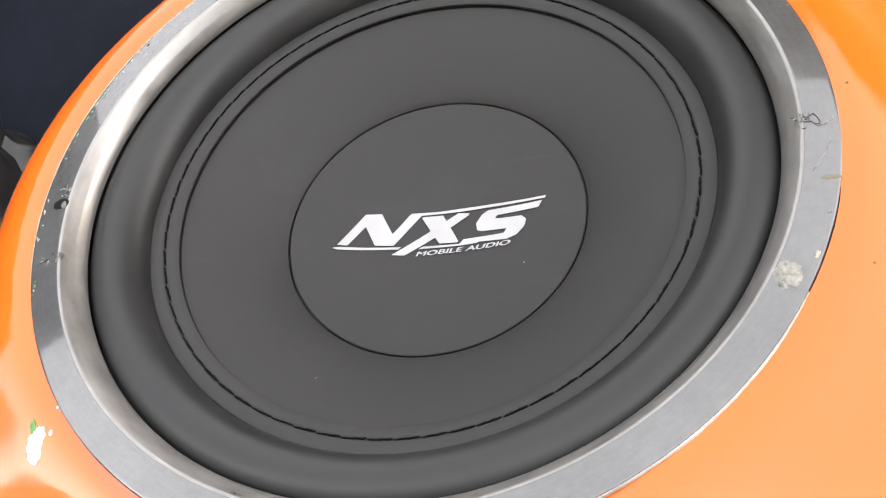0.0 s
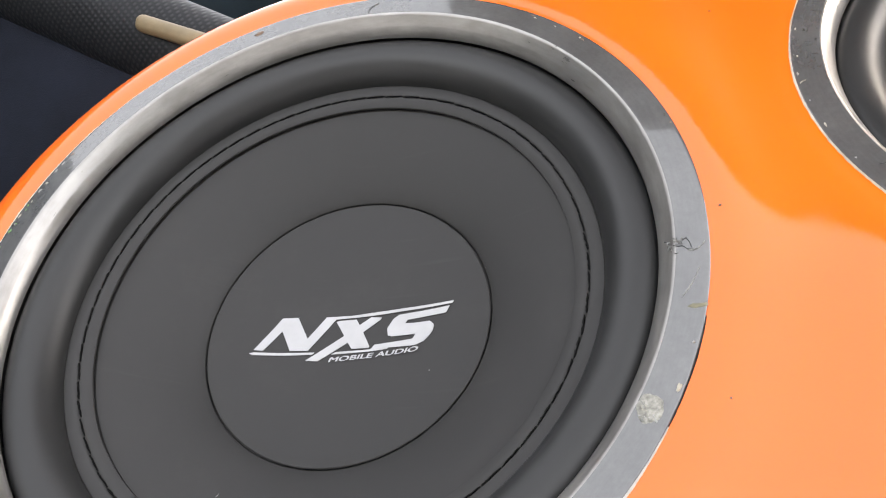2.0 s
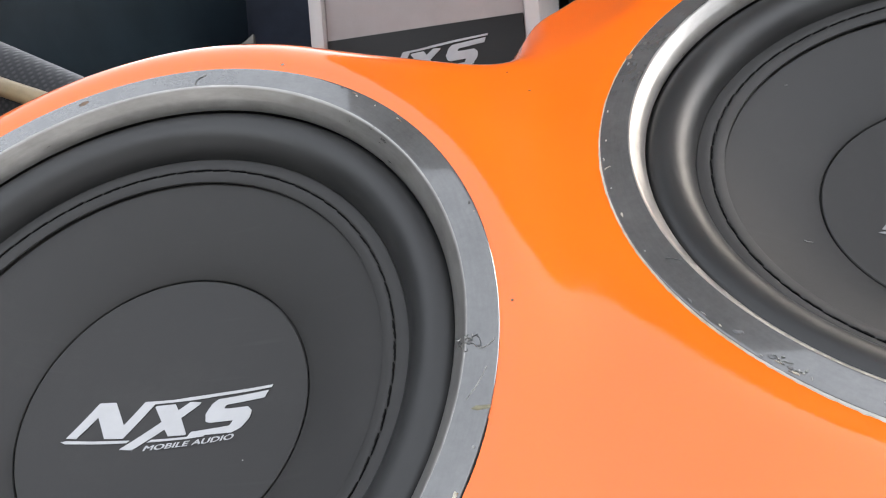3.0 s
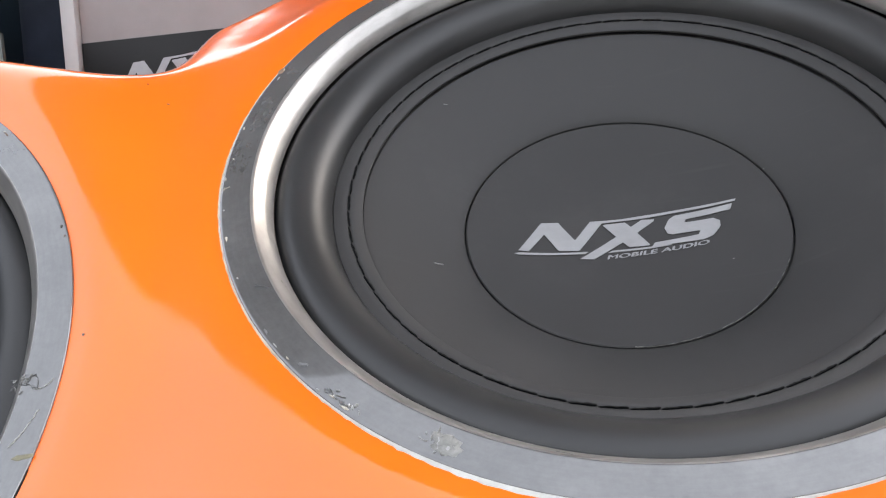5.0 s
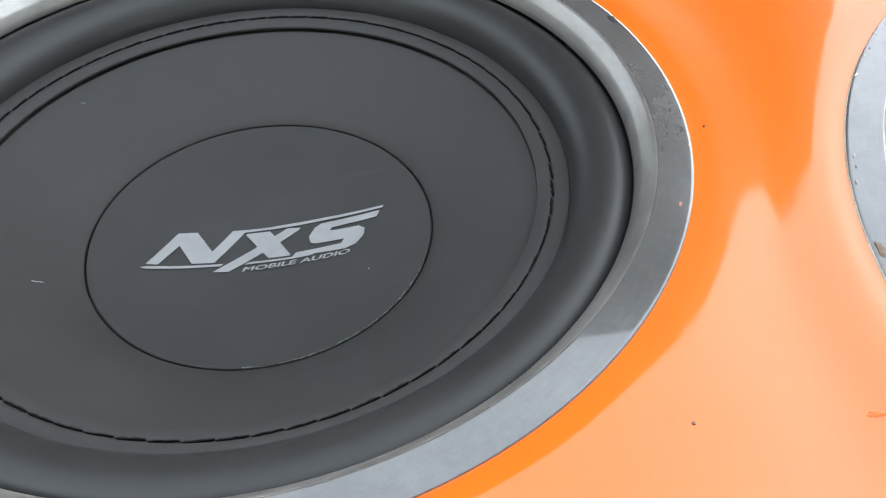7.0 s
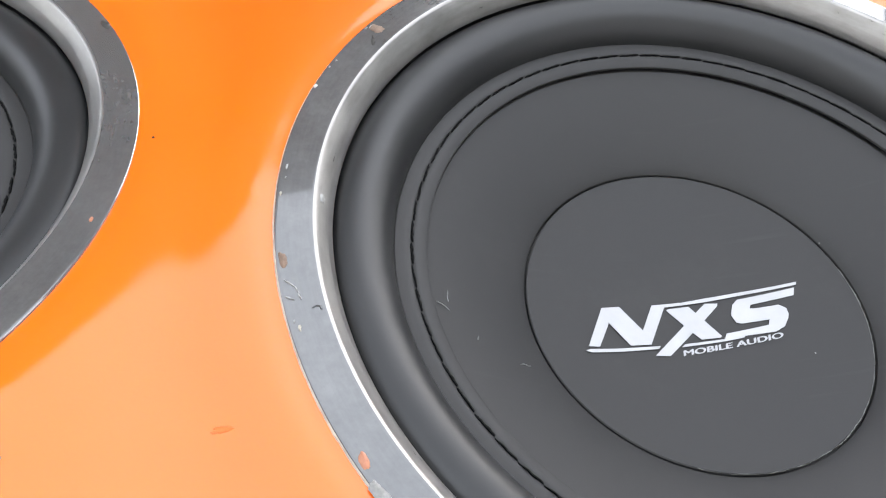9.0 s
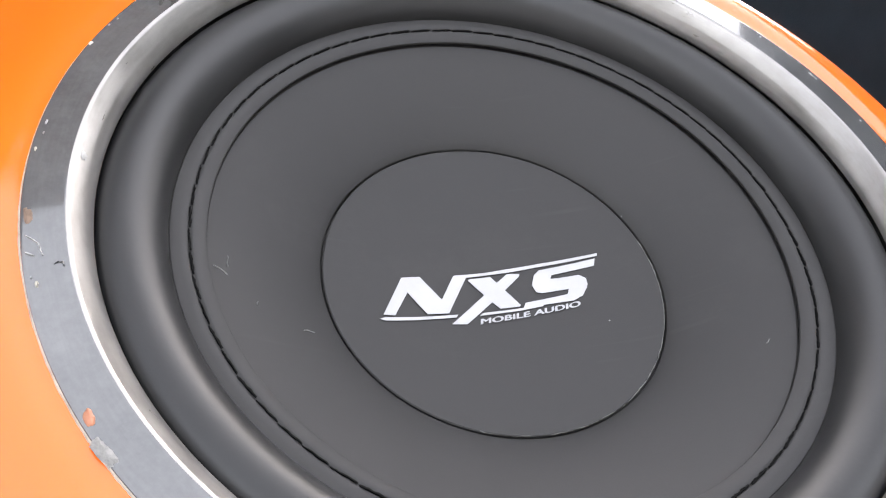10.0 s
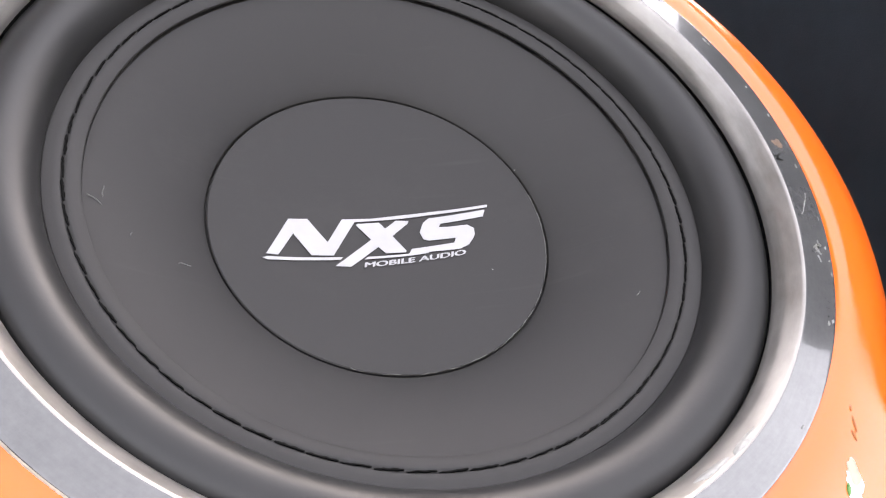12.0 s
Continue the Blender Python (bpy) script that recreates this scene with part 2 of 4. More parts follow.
def lathe(profile, segs=160, closed=True):
    """Turns a list of (radius, height) round the z axis."""
    bm = bmesh.new()
    rings = []
    for r, h in profile:
        if r < 1e-6:
            rings.append([bm.verts.new((0, 0, h))])
        else:
            rings.append([bm.verts.new((r * math.cos(a), r * math.sin(a), h))
                          for a in (2 * math.pi * k / segs for k in range(segs))])
    pairs = list(zip(rings, rings[1:]))
    if closed:
        pairs.append((rings[-1], rings[0]))
    for a, b in pairs:
        if len(a) == 1 and len(b) == 1:
            continue
        for k in range(segs):
            j = (k + 1) % segs
            if len(a) == 1:
                bm.faces.new((a[0], b[j], b[k]))
            elif len(b) == 1:
                bm.faces.new((a[k], a[j], b[0]))
            else:
                bm.faces.new((a[k], a[j], b[j], b[k]))
    return bm


def box(sx, sy, sz, bevel=0.004, at=(0, 0, 0), segs=2):
    bm = bmesh.new()
    bmesh.ops.create_cube(bm, size=1, matrix=Matrix.Translation(at) @ Matrix.Diagonal((sx, sy, sz, 1)))
    if bevel:
        bmesh.ops.bevel(bm, geom=bm.edges[:], offset=bevel, segments=segs, affect="EDGES", profile=0.5)
    return bm


# ---- the speaker, in its own frame: x along the print, z outwards, 0 at the seam ----
R_CAP, R_CONE, R_SEAM, R_OPEN, R_RING = 0.0750, 0.1195, 0.1254, 0.1552, 0.1750
H_CAP, H_RING = -0.0321, 0.0272


def cap_height(r):
    return H_CAP - 0.0095 * (1 - (r / R_CAP) ** 2)


def emblem_piece(points, shift=(0, 0), lift=0.0004):
    """A flat printed shape (millimetres) laid on the hollow cap."""
    bm = bmesh.new()
    bm.faces.new([bm.verts.new(((x + shift[0]) / 1000, (y + shift[1]) / 1000, 0)) for x, y in points])
    bmesh.ops.triangulate(bm, faces=bm.faces[:])
    for _ in range(3):
        long = [e for e in bm.edges if e.calc_length() > 0.006]
        if not long:
            break
        bmesh.ops.subdivide_edges(bm, edges=long, cuts=1)
        bmesh.ops.triangulate(bm, faces=bm.faces[:])
    for v in bm.verts:
        v.co.z = cap_height(math.hypot(v.co.x, v.co.y)) + lift
    ret = bmesh.ops.extrude_face_region(bm, geom=bm.faces[:])
    for v in ret["geom"]:
        if isinstance(v, bmesh.types.BMVert):
            v.co.z += 0.0002
    return bm


LEFT_BARS = [
    [(-49.9, -11.8), (-38.8, 7.5), (-37.7, 7.6), (-37.4, 0), (-44.9, -11.9)],
    [(-37.7, 7.6), (-30.4, 8.2), (-22.8, -3.8), (-22.1, -10.9), (-30.7, -11.2), (-37.4, 0)],
    [(-22.8, -3.8), (-14.9, 8.8), (-9.3, 7.6), (-21.1, -10.8), (-22.1, -10.9)],
    [(-51.8, -14), (-49.4, -13.2), (-35.4, -12.7), (-17.2, -11.7), (-18.4, -13.1), (-35.5, -14.2), (-49.5, -14.8)],
]
MIDDLE_BARS = [
    [(-21.1, -16.5), (-14.4, -16.8), (-0.4, -5.9), (6.9, -0.1), (15.3, 6.8), (15.8, 8), (9.9, 8.4), (4.3, 4.1), (-3.1, -2)],
    [(-8.8, 6), (-7.9, 6.6), (1.9, 7.4), (4.3, 4.1), (-3.1, -2)],
    [(-0.4, -5.9), (2.4, -9.5), (11.4, -9.1), (12, -8.5), (6.9, -0.1)],
]
RIGHT_BARS = [
    [(-9.3, 7.6), (10, 9.2), (26.1, 10.9), (53.9, 12.9), (54.5, 14.3), (26.5, 12.5), (10.3, 11), (-0.2, 9.7), (-14.9, 8.8)],
    [(52.5, 11.6), (51, 7.9), (30.4, 5.8), (29.3, 3.9), (21.2, 4.3), (22.4, 6.7), (25.3, 9)],
    [(21.2, 4.3), (29.3, 3.9), (32.6, 3.7), (42.7, 4.1), (45.3, 1.9), (45.1, -1.3), (44.2, -3.1), (36, -2.6), (23.3, -3.2), (20.9, -2.4), (19.9, 1.5)],
    [(44.2, -3.1), (41.2, -6.9), (36.4, -9), (22.1, -9.4), (12.8, -10.1), (14.5, -7.5), (34.6, -5.3), (36, -2.6)],
    [(-7.8, -12.7), (-5.8, -11.3), (12.8, -10.1), (22.1, -9.4), (21.9, -10.1), (12.6, -11.2)],
]
EMBLEM = LEFT_BARS + MIDDLE_BARS + RIGHT_BARS


def lettering(text, size, width):
    """Words in the built-in font as a thin mesh, its left end at 0."""
    curve = bpy.data.curves.new("lettering", "FONT")
    curve.body, curve.size = text, 1.0
    ob = bpy.data.objects.new("lettering", curve)
    scene.collection.objects.link(ob)
    deps = bpy.context.evaluated_depsgraph_get()
    me = bpy.data.meshes.new_from_object(ob.evaluated_get(deps))
    bpy.data.objects.remove(ob)
    bm = bmesh.new()
    bm.from_mesh(me)
    bpy.data.meshes.remove(me)
    x0, x1 = min(v.co.x for v in bm.verts), max(v.co.x for v in bm.verts)
    for v in bm.verts:
        v.co.x, v.co.y = (v.co.x - x0) * width / (x1 - x0), v.co.y * size
    return bm


def build_subwoofer(m, label):
    sub = thing("subwoofer", m, label, "subwoofer", "subwoofers in the enclosure")
    # cone with a groove at both ends
    cone_pts = [(0.0, -0.046), (0.060, -0.044), (R_CAP - 0.001, H_CAP - 0.0030), (R_CAP + 0.0008, H_CAP - 0.0030), (R_CAP + 0.0009, H_CAP)]
    for k in range(1, 15):
        s = (k / 14) ** 1.5
        cone_pts.append((R_CAP + 0.0010 + s * (R_CONE - R_CAP - 0.0010), H_CAP + 0.0002 + 0.0265 * s ** 0.85))
    cone_pts += [(R_CONE + 0.0010, -0.0056), (R_CONE + 0.0046, -0.0060), (R_CONE + 0.0046, -0.0085), (R_CONE + 0.004, -0.016), (0.072, -0.050), (0.0, -0.052)]
    part("cone", lathe(cone_pts, closed=False), CONE, sub, "matte black paper cone", 30)
    cap_pts = [(R_CAP * k / 12, cap_height(R_CAP * k / 12)) for k in range(12)]
    cap_pts += [(R_CAP - 0.0006, cap_height(R_CAP - 0.0006) + 0.0001), (R_CAP - 0.0001, H_CAP - 0.0004), (R_CAP - 0.0001, H_CAP - 0.0045), (0.0, -0.0455)]
    cap = part("dust_cap", lathe(cap_pts, closed=False), CONE, sub, "flat black dust cap with white print", 30)
    # sewn band on the cone's edge
    pts = [(R_CONE + 0.0044, -0.0068), (R_CONE + 0.0042, -0.0040), (R_CONE, -0.0036), (R_CONE, -0.0026), (R_CONE + 0.0003, -0.0023), (0.1225, -0.0010), (0.1240, -0.0004), (0.1247, -0.0004), (0.1251, -0.0006), (0.1257, -0.0006), (0.1261, -0.0001), (0.1267, 0.0003),
           (0.1290, 0.0007), (0.1320, 0.0009), (0.1326, 0.0006), (0.1328, -0.0040), (0.127, -0.0085)]
    band = part("sewn_band", lathe(pts, 192), CONE, sub, "dark grey band sewn round the cone", 30)
    # rubber roll with its outer edge under the ring
    pts = []
    for k in range(33):
        s = k / 32
        pts.append((0.1324 + 0.0244 * (0.5 - 0.5 * math.cos(math.pi * s)) ** 0.96, 0.0004 + 0.0080 * s + 0.0116 * math.sin(math.pi * s)))
    pts += [(0.1650, 0.0082), (0.1650, 0.0060), (0.158, 0.0060), (0.146, 0.005), (0.1324, -0.0035)]
    part("surround", lathe(pts, 192), RUBBER, sub, "black rubber roll surround", 40)
    # stitches along the seam
    n = 74
    threads = []
    for long, wide in ((0.0103, 0.00095), (0.0101, 0.0008), (0.0098, 0.00105), (0.0102, 0.00085)):
        st = bmesh.new()
        rows = []
        for k in range(14):
            f = k / 13 - 0.5
            taper = 0.5 + 0.5 * min(1.0, (0.5 - abs(f)) * 9)
            w, m, top = wide / 2 * taper * random.uniform(0.6, 1.3), random.uniform(-0.00016, 0.00016), 0.0006 * taper + random.uniform(-0.0001, 0.0001)
            rows.append([st.verts.new((m + x, f * long, z)) for x, z in ((-w, -0.0004), (-w * 0.5, top), (w * 0.5, top), (w, -0.0004))])
        for p, q in zip(rows, rows[1:]):
            for i in range(3):
                st.faces.new((p[i], p[i + 1], q[i + 1], q[i]))
        threads.append(mesh_of("stitch", st, THREAD))
    for k in range(n):
        a = 2 * math.pi * k / n
        s = new("stitch", random.choice(threads))
        s.parent = band
        s.matrix_local = pose(0.1254 * math.cos(a), 0.1254 * math.sin(a), -0.0003 + random.uniform(-0.0001, 0.0001), 0, random.uniform(-2, 2), math.degrees(a) + 2.6 + random.uniform(-2.0, 2.0))
    # basket behind
    part("basket", lathe([(0.066, -0.05), (0.09, -0.11), (0.09, -0.15), (0.0, -0.15), (0.0, -0.152), (0.092, -0.152), (0.093, -0.11), (0.168, -0.024), (0.168, 0.0018), (0.1655, 0.0018), (0.163, -0.022)], 48, False), GRIME, sub, "black metal basket")
    return sub


# poses of the three speakers
SEAT_A = pose(-0.3877, -0.0941, 0.3454, 52.48, 0.66, 4.15)
SEAT_B = pose(0.0, 0.0, 0.42, 43.73, 1.35, -1.98)
SEAT_C = pose(0.3858, -0.0892, 0.3476, 50.45, 4.85, -8.19)
SEATS = [SEAT_A, SEAT_B, SEAT_C]


# ---- the place round it: the open tail of a car ----
def slab(name, size, at, mat, label, category):
    ob = new(name, mesh_of(name, box(*size, 0.01), mat))
    ob.location = at
    return tagged(ob, label, category, kind="structure")


slab("floor", (2.2, 2.0, 0.04), (0, 0.40, -0.02), CARPET, "dark carpeted trunk floor under the enclosure", "floor")
slab("wall_base", (2.10, 1.80, 0.62), (0, 0.40, -0.345), TEAL, "dark body of the car under the trunk floor", "wall")
# the pillars are unseen additions; with the sills they shape the side light
for side, x, sill in (("left", -1.04, 0.97), ("right", 1.04, 0.70)):
    slab("wall_" + side, (0.08, 1.70, sill), (x, 0.36, sill / 2), TEAL, "dark trimmed trunk side wall", "wall")
    slab("wall_pillar_" + side, (0.08, 0.50, 0.979 - sill), (x, -0.24, sill / 2 + 0.491), TEAL, "unseen dark pillar added beside the trunk opening", "wall")
    slab("wall_front_" + side, (0.08, 0.09, 1.538 - sill), (x, 1.165, sill / 2 + 0.771), TEAL, "unseen dark upper side pillar added to shape the light", "wall")
# its unseen top is raised above the ceiling to block the sun
slab("wall_back", (2.16, 0.08, 1.54), (0, 1.25, 0.77), NAVY, "dark navy upholstered partition behind the enclosure", "wall")
slab("ceiling", (1.06, 1.43, 0.05), (0.0, 0.495, 1.275), LINER, "beige fabric headliner above the trunk", "ceiling")

# concrete round the car
bm = bmesh.new()
bmesh.ops.create_grid(bm, x_segments=2, y_segments=2, size=400)
ground = tagged(new("ground", mesh_of("ground", bm, ASPHALT)), "grey concrete ground round the car", "ground", kind="structure")
ground.location = (0, 0, -0.65)

# unseen walls, added only to darken the low sky in the reflections
for name, size, at in (("wall_yard_rear", (18, 0.2, 4.0), (0, -8.0, 1.35)), ("wall_yard_left", (0.2, 18, 7.0), (-9.1, 1.2, 2.85)), ("wall_yard_right", (0.2, 18, 4.0), (9.1, 1.2, 1.35))):
    slab(name, size, at, SKY_BLOCK, "unseen grey wall added to block the low sky", "wall")

# ---- the orange enclosure ----
B_INV = SEAT_B.inverted()
LOCAL = [B_INV @ s for s in SEATS]


def enclosure_mesh():
    step = 0.0030
    us, vs = np.arange(-0.93, 0.93, step), np.arange(-0.86, 0.50, step)
    U, V = np.meshgrid(us, vs, indexing="ij")
    heights, dists, discs = [], [], []
    for m in LOCAL:
        n, c = m.col[2].to_3d(), m.col[3].to_3d()
        p = c + n * H_RING
        heights.append(p.z + ((p.x - U) * n.x + (p.y - V) * n.y) / n.z)
        # distance from the speaker's axis, in the speaker's own plane
        X = np.stack([U - c.x, V - c.y, heights[-1] - c.z])
        along = X[0] * n.x + X[1] * n.y + X[2] * n.z
        dists.append(np.sqrt(np.maximum((X ** 2).sum(0) - along ** 2, 0)))
        discs.append(dists[-1] - (0.2125, 0.205, 0.2125)[len(discs)])
    w = [1 / (np.maximum(d - 0.177, 0) + 0.02) ** 3 for d in dists]
    H = sum(a * b for a, b in zip(w, heights)) / sum(w)

    def join(a, b, r):
        ua, ub = np.maximum(r - a, 0), np.maximum(r - b, 0)
        return np.maximum(r, np.minimum(a, b)) - np.sqrt(ua * ua + ub * ub)

    S = join(join(discs[0], discs[1], 0.128), discs[2], 0.128)
    qx, qy = np.abs(U) - 0.43, np.abs(V + 0.36) - 0.09
    low = np.sqrt(np.maximum(qx, 0) ** 2 + np.maximum(qy, 0) ** 2) + np.minimum(np.maximum(qx, qy), 0) - 0.10
    S = join(S, low, 0.035)
    H = H - 2.4 * np.maximum(-V - 0.25, 0) ** 2
    # lip that dips to the rings
    near = np.minimum.reduce(dists)
    k = np.clip((near - 0.1752) / 0.008, 0, 1)
    H = H - 0.0011 * (1 - k * k * (3 - 2 * k)) + 0.0008 * np.exp(-((near - 0.190) / 0.012) ** 2)
    # rolled rim and flanks
    gu, gv = np.gradient(S, step)
    gl = np.sqrt(gu ** 2 + gv ** 2) + 1e-9
    gu, gv = gu / gl, gv / gl
    mid = np.clip((np.minimum(dists[0], dists[2]) - dists[1] + 0.037) / 0.095, 0, 1)
    mid = mid * mid * (3 - 2 * mid)
    roll = 0.026 - 0.014 * mid
    top = np.radians(82 - 60 * mid)
    a = np.maximum(S + roll, 0)
    th = np.minimum(a / roll, top)
    rest = np.maximum(a - roll * top, 0)
    first = 0.02 + 0.050 * mid
    r1, r2 = np.minimum(rest, first), np.maximum(rest - first, 0)
    out = roll * np.sin(th) + r1 * np.cos(top) + r2 * 0.1
    drop = roll * (1 - np.cos(th)) + r1 * np.sin(top) + r2 * 0.995
    shift = np.where(a > 0, out - a, 0)
    P = np.stack([U + gu * shift, V + gv * shift, H - drop, np.ones_like(U)], -1)
    # soften the folds away from the rings
    ease = np.clip((near - 0.186) / 0.012, 0, 1) * np.clip((S + 0.030) / 0.014, 0, 1)
    for _ in range(9):
        avg = P.copy()
        avg[1:-1, 1:-1] = (P[2:, 1:-1] + P[:-2, 1:-1] + P[1:-1, 2:] + P[1:-1, :-2]) / 4
        P = P + 0.8 * ease[..., None] * (avg - P)
    Wd = P @ np.array(SEAT_B).T
    Wd[..., 2] = np.maximum(Wd[..., 2], 0.001)
    nu, nv = U.shape
    keep = (near > 0.1665) & (rest < 0.34)
    index = np.arange(nu * nv).reshape(nu, nv)
    q = keep[:-1, :-1] & keep[1:, :-1] & keep[1:, 1:] & keep[:-1, 1:]
    faces = np.stack([index[:-1, :-1][q], index[1:, :-1][q], index[1:, 1:][q], index[:-1, 1:][q]], 1)
    used = np.unique(faces)
    back = np.full(nu * nv, -1)
    back[used] = np.arange(len(used))
    me = bpy.data.meshes.new("shell")
    me.from_pydata(Wd[..., :3].reshape(-1, 3)[used].tolist(), [], back[faces].tolist())
    me.shade_smooth()
    me.materials.append(ORANGE)
    return me


enclosure = thing("subwoofer_enclosure", pose(0, 0, 0), "glossy orange fibreglass enclosure moulded round three subwoofers", "speaker enclosure")
shell = new("shell", enclosure_mesh())
shell.parent = enclosure

RING_PROFILE = [(R_OPEN, 0.0150), (R_OPEN, 0.0168), (R_OPEN + 0.0002, 0.0179), (0.1570, 0.0214), (0.1574, 0.0220), (0.1607, 0.0263), (0.1611, 0.0267), (0.1616, 0.0270), (0.1621, H_RING),
                (0.1626, H_RING), (0.1738, H_RING), (0.1743, H_RING), (0.1747, H_RING - 0.0001), (0.1749, H_RING - 0.0003), (R_RING, H_RING - 0.0007), (R_RING, 0.004), (0.166, 0.004), (0.166, 0.014)]


def build_ring(seat, label):
    ring = part("mounting_ring", lathe(RING_PROFILE, 240), RING, enclosure, label, 28)
    ring.matrix_local = seat
    ring.data.materials.append(RING_EDGE)
    for f in ring.data.polygons:
        r = math.hypot(f.center.x, f.center.y)
        f.material_index = 0 if 0.1620 <= r and f.normal.z > 0.9 or r > 0.17 else 1
    joint = part("joint", lathe([(0.1749, 0.0180), (0.1749, 0.0254), (0.1751, 0.0256), (0.1753, 0.0255), (0.1753, 0.0180)], 160), DARK_HOLE, ring, "dark gap filler round the ring")
    return ring


def filler_bead(ring, a0, a1, wide, seed, mat, label):
    """An uneven bead of pale filler between ring and paint, from angle a0 to a1 (degrees)."""
    rnd = Vector((seed * 3.7, seed * 1.3, 0))
    bm = bmesh.new()
    n = int((a1 - a0) * 1.6)
    rows = []
    for k in range(n + 1):
        a = radians(a0 + (a1 - a0) * k / n)
        e = math.sin(math.pi * k / n) ** 0.6
        w = wide * e * (0.55 + 0.9 * max(0.0, 0.5 + noise.noise(Vector((a * 6, 0, 0)) + rnd)) + 0.5 * noise.noise(Vector((a * 60, 5, 0)) + rnd))
        w = max(w, 0.0001)
        rows.append([bm.verts.new(((r * math.cos(a)), (r * math.sin(a)), h)) for r, h in
                     ((0.1743 - w * 0.5, 0.0260), (0.1745 - w * 0.4, H_RING - 0.0002), (0.1749 + w * 0.4, H_RING - 0.0004), (0.1752 + w, H_RING - 0.0009), (0.1752 + w, 0.0240))])
    for a, b in zip(rows, rows[1:]):
        for q in range(4):
            bm.faces.new((a[q], a[q + 1], b[q + 1], b[q]))
    return part("filler_bead", bm, mat, ring, label, 60)


def blot_mesh(name, sx, sy, mat, seed, thick=0.0004, ragged=0.3, n=30):
    """A ragged thin patch, sx by sy."""
    rnd = random.Random(seed)
    bm = bmesh.new()
    waves = [(rnd.uniform(0, 6.28), rnd.uniform(0.15, 0.4) / k ** 0.7) for k in range(1, 6)]
    rr = [1 - 0.4 * ragged + ragged * sum(g * math.sin((w + 1) * 2 * math.pi * k / n + ph) for w, (ph, g) in enumerate(waves)) for k in range(n)]
    rr = [r * (1 + 0.25 * ragged * rnd.uniform(-1, 1)) for r in rr]
    outer = [bm.verts.new((sx / 2 * r * math.cos(2 * math.pi * k / n), sy / 2 * r * math.sin(2 * math.pi * k / n), -0.0002)) for k, r in enumerate(rr)]
    inner = [bm.verts.new((v.co.x * 0.8, v.co.y * 0.8, thick * rnd.uniform(0.6, 1.1))) for v in outer]
    mid = bm.verts.new((0, 0, thick * 0.8))
    for k in range(n):
        j = (k + 1) % n
        bm.faces.new((outer[k], outer[j], inner[j], inner[k]))
        bm.faces.new((inner[k], inner[j], mid))
    return mesh_of(name, bm, mat, 60)


def ring_mark(ring, name, x, y, sx, sy, turn, mat, seed, label, thick=0.0004, ragged=0.3):
    """A mark on the ring's flat face: place and size in millimetres."""
    ob = new(name, blot_mesh(name, sx / 1000, sy / 1000, mat, seed, thick, ragged))
    ob.parent = ring
    ob.matrix_local = pose(x / 1000, y / 1000, H_RING + 0.0002, 0, 0, turn)
    return tagged(ob, label)


def ring_strip(name, pts, wide, mat, seed, gaps=0.0, thick=0.0003):
    """A thin ragged line through points (millimetres), with gaps where it has worn off."""
    rnd = random.Random(seed)
    bm = bmesh.new()
    rows = []
    for k, (x, y) in enumerate(pts):
        x0, y0 = pts[max(k - 1, 0)]
        x1, y1 = pts[min(k + 1, len(pts) - 1)]
        d = Vector((x1 - x0, y1 - y0)).normalized()
        w = wide * rnd.uniform(0.35, 1.0) / 2 * (0.12 if rnd.random() < gaps else 1.0)
        j = wide * 0.35
        c = Vector((x + rnd.uniform(-j, j), y + rnd.uniform(-j, j)))
        rows.append([bm.verts.new(((c.x - d.y * q * w) / 1000, (c.y + d.x * q * w) / 1000, h)) for q, h in ((-1, -0.0002), (-0.4, thick), (0.4, thick * 0.8), (1, -0.0002))])
    for a, b in zip(rows, rows[1:]):
        for q in range(3):
            bm.faces.new((a[q], a[q + 1], b[q + 1], b[q]))
    return mesh_of(name, bm, mat, 60)


def ring_scratch(ring, name, x0, y0, x1, y1, wide, mat, seed, label, bend=0.4, gaps=0.0):
    rnd = random.Random(seed)
    n = max(6, int(math.hypot(x1 - x0, y1 - y0) * 1.5))
    side = Vector((y0 - y1, x1 - x0)).normalized()
    pts = []
    for k in range(n + 1):
        f = k / n
        b = bend * math.sin(math.pi * f)
        pts.append((x0 + (x1 - x0) * f + side.x * b, y0 + (y1 - y0) * f + side.y * b))
    ob = new(name, ring_strip(name, pts, wide, mat, seed, gaps))
    ob.parent = ring
    ob.location.z = H_RING + 0.0002
    return tagged(ob, label)


def fleck_cluster(ring, name, x, y, sx, sy, turn, count, sizes, mats, seed, label):
    """Loose flecks of residue inside an ellipse, sx by sy (millimetres)."""
    rnd = random.Random(seed)
    c, d = math.cos(radians(turn)), math.sin(radians(turn))
    for k in range(count):
        a, r = rnd.uniform(0, 6.283), math.sqrt(rnd.uniform(0.02, 1))
        u, v = sx / 2 * r * math.cos(a), sy / 2 * r * math.sin(a)
        px, py = x + u * c - v * d, y + u * d + v * c
        long = rnd.uniform(*sizes)
        if rnd.random() < 0.55:
            w = rnd.uniform(0, 6.283)
            ring_scratch(ring, name, px - long * 0.8 * math.cos(w), py - long * 0.8 * math.sin(w), px + long * 0.8 * math.cos(w), py + long * 0.8 * math.sin(w),
                         long * 0.3, rnd.choice(mats), seed * 100 + k, label, rnd.uniform(-0.6, 0.6))
        else:
            ring_mark(ring, name, px, py, long, long * rnd.uniform(0.4, 0.8), rnd.uniform(0, 180), rnd.choice(mats), seed * 100 + k, label, 0.0003, 0.7)


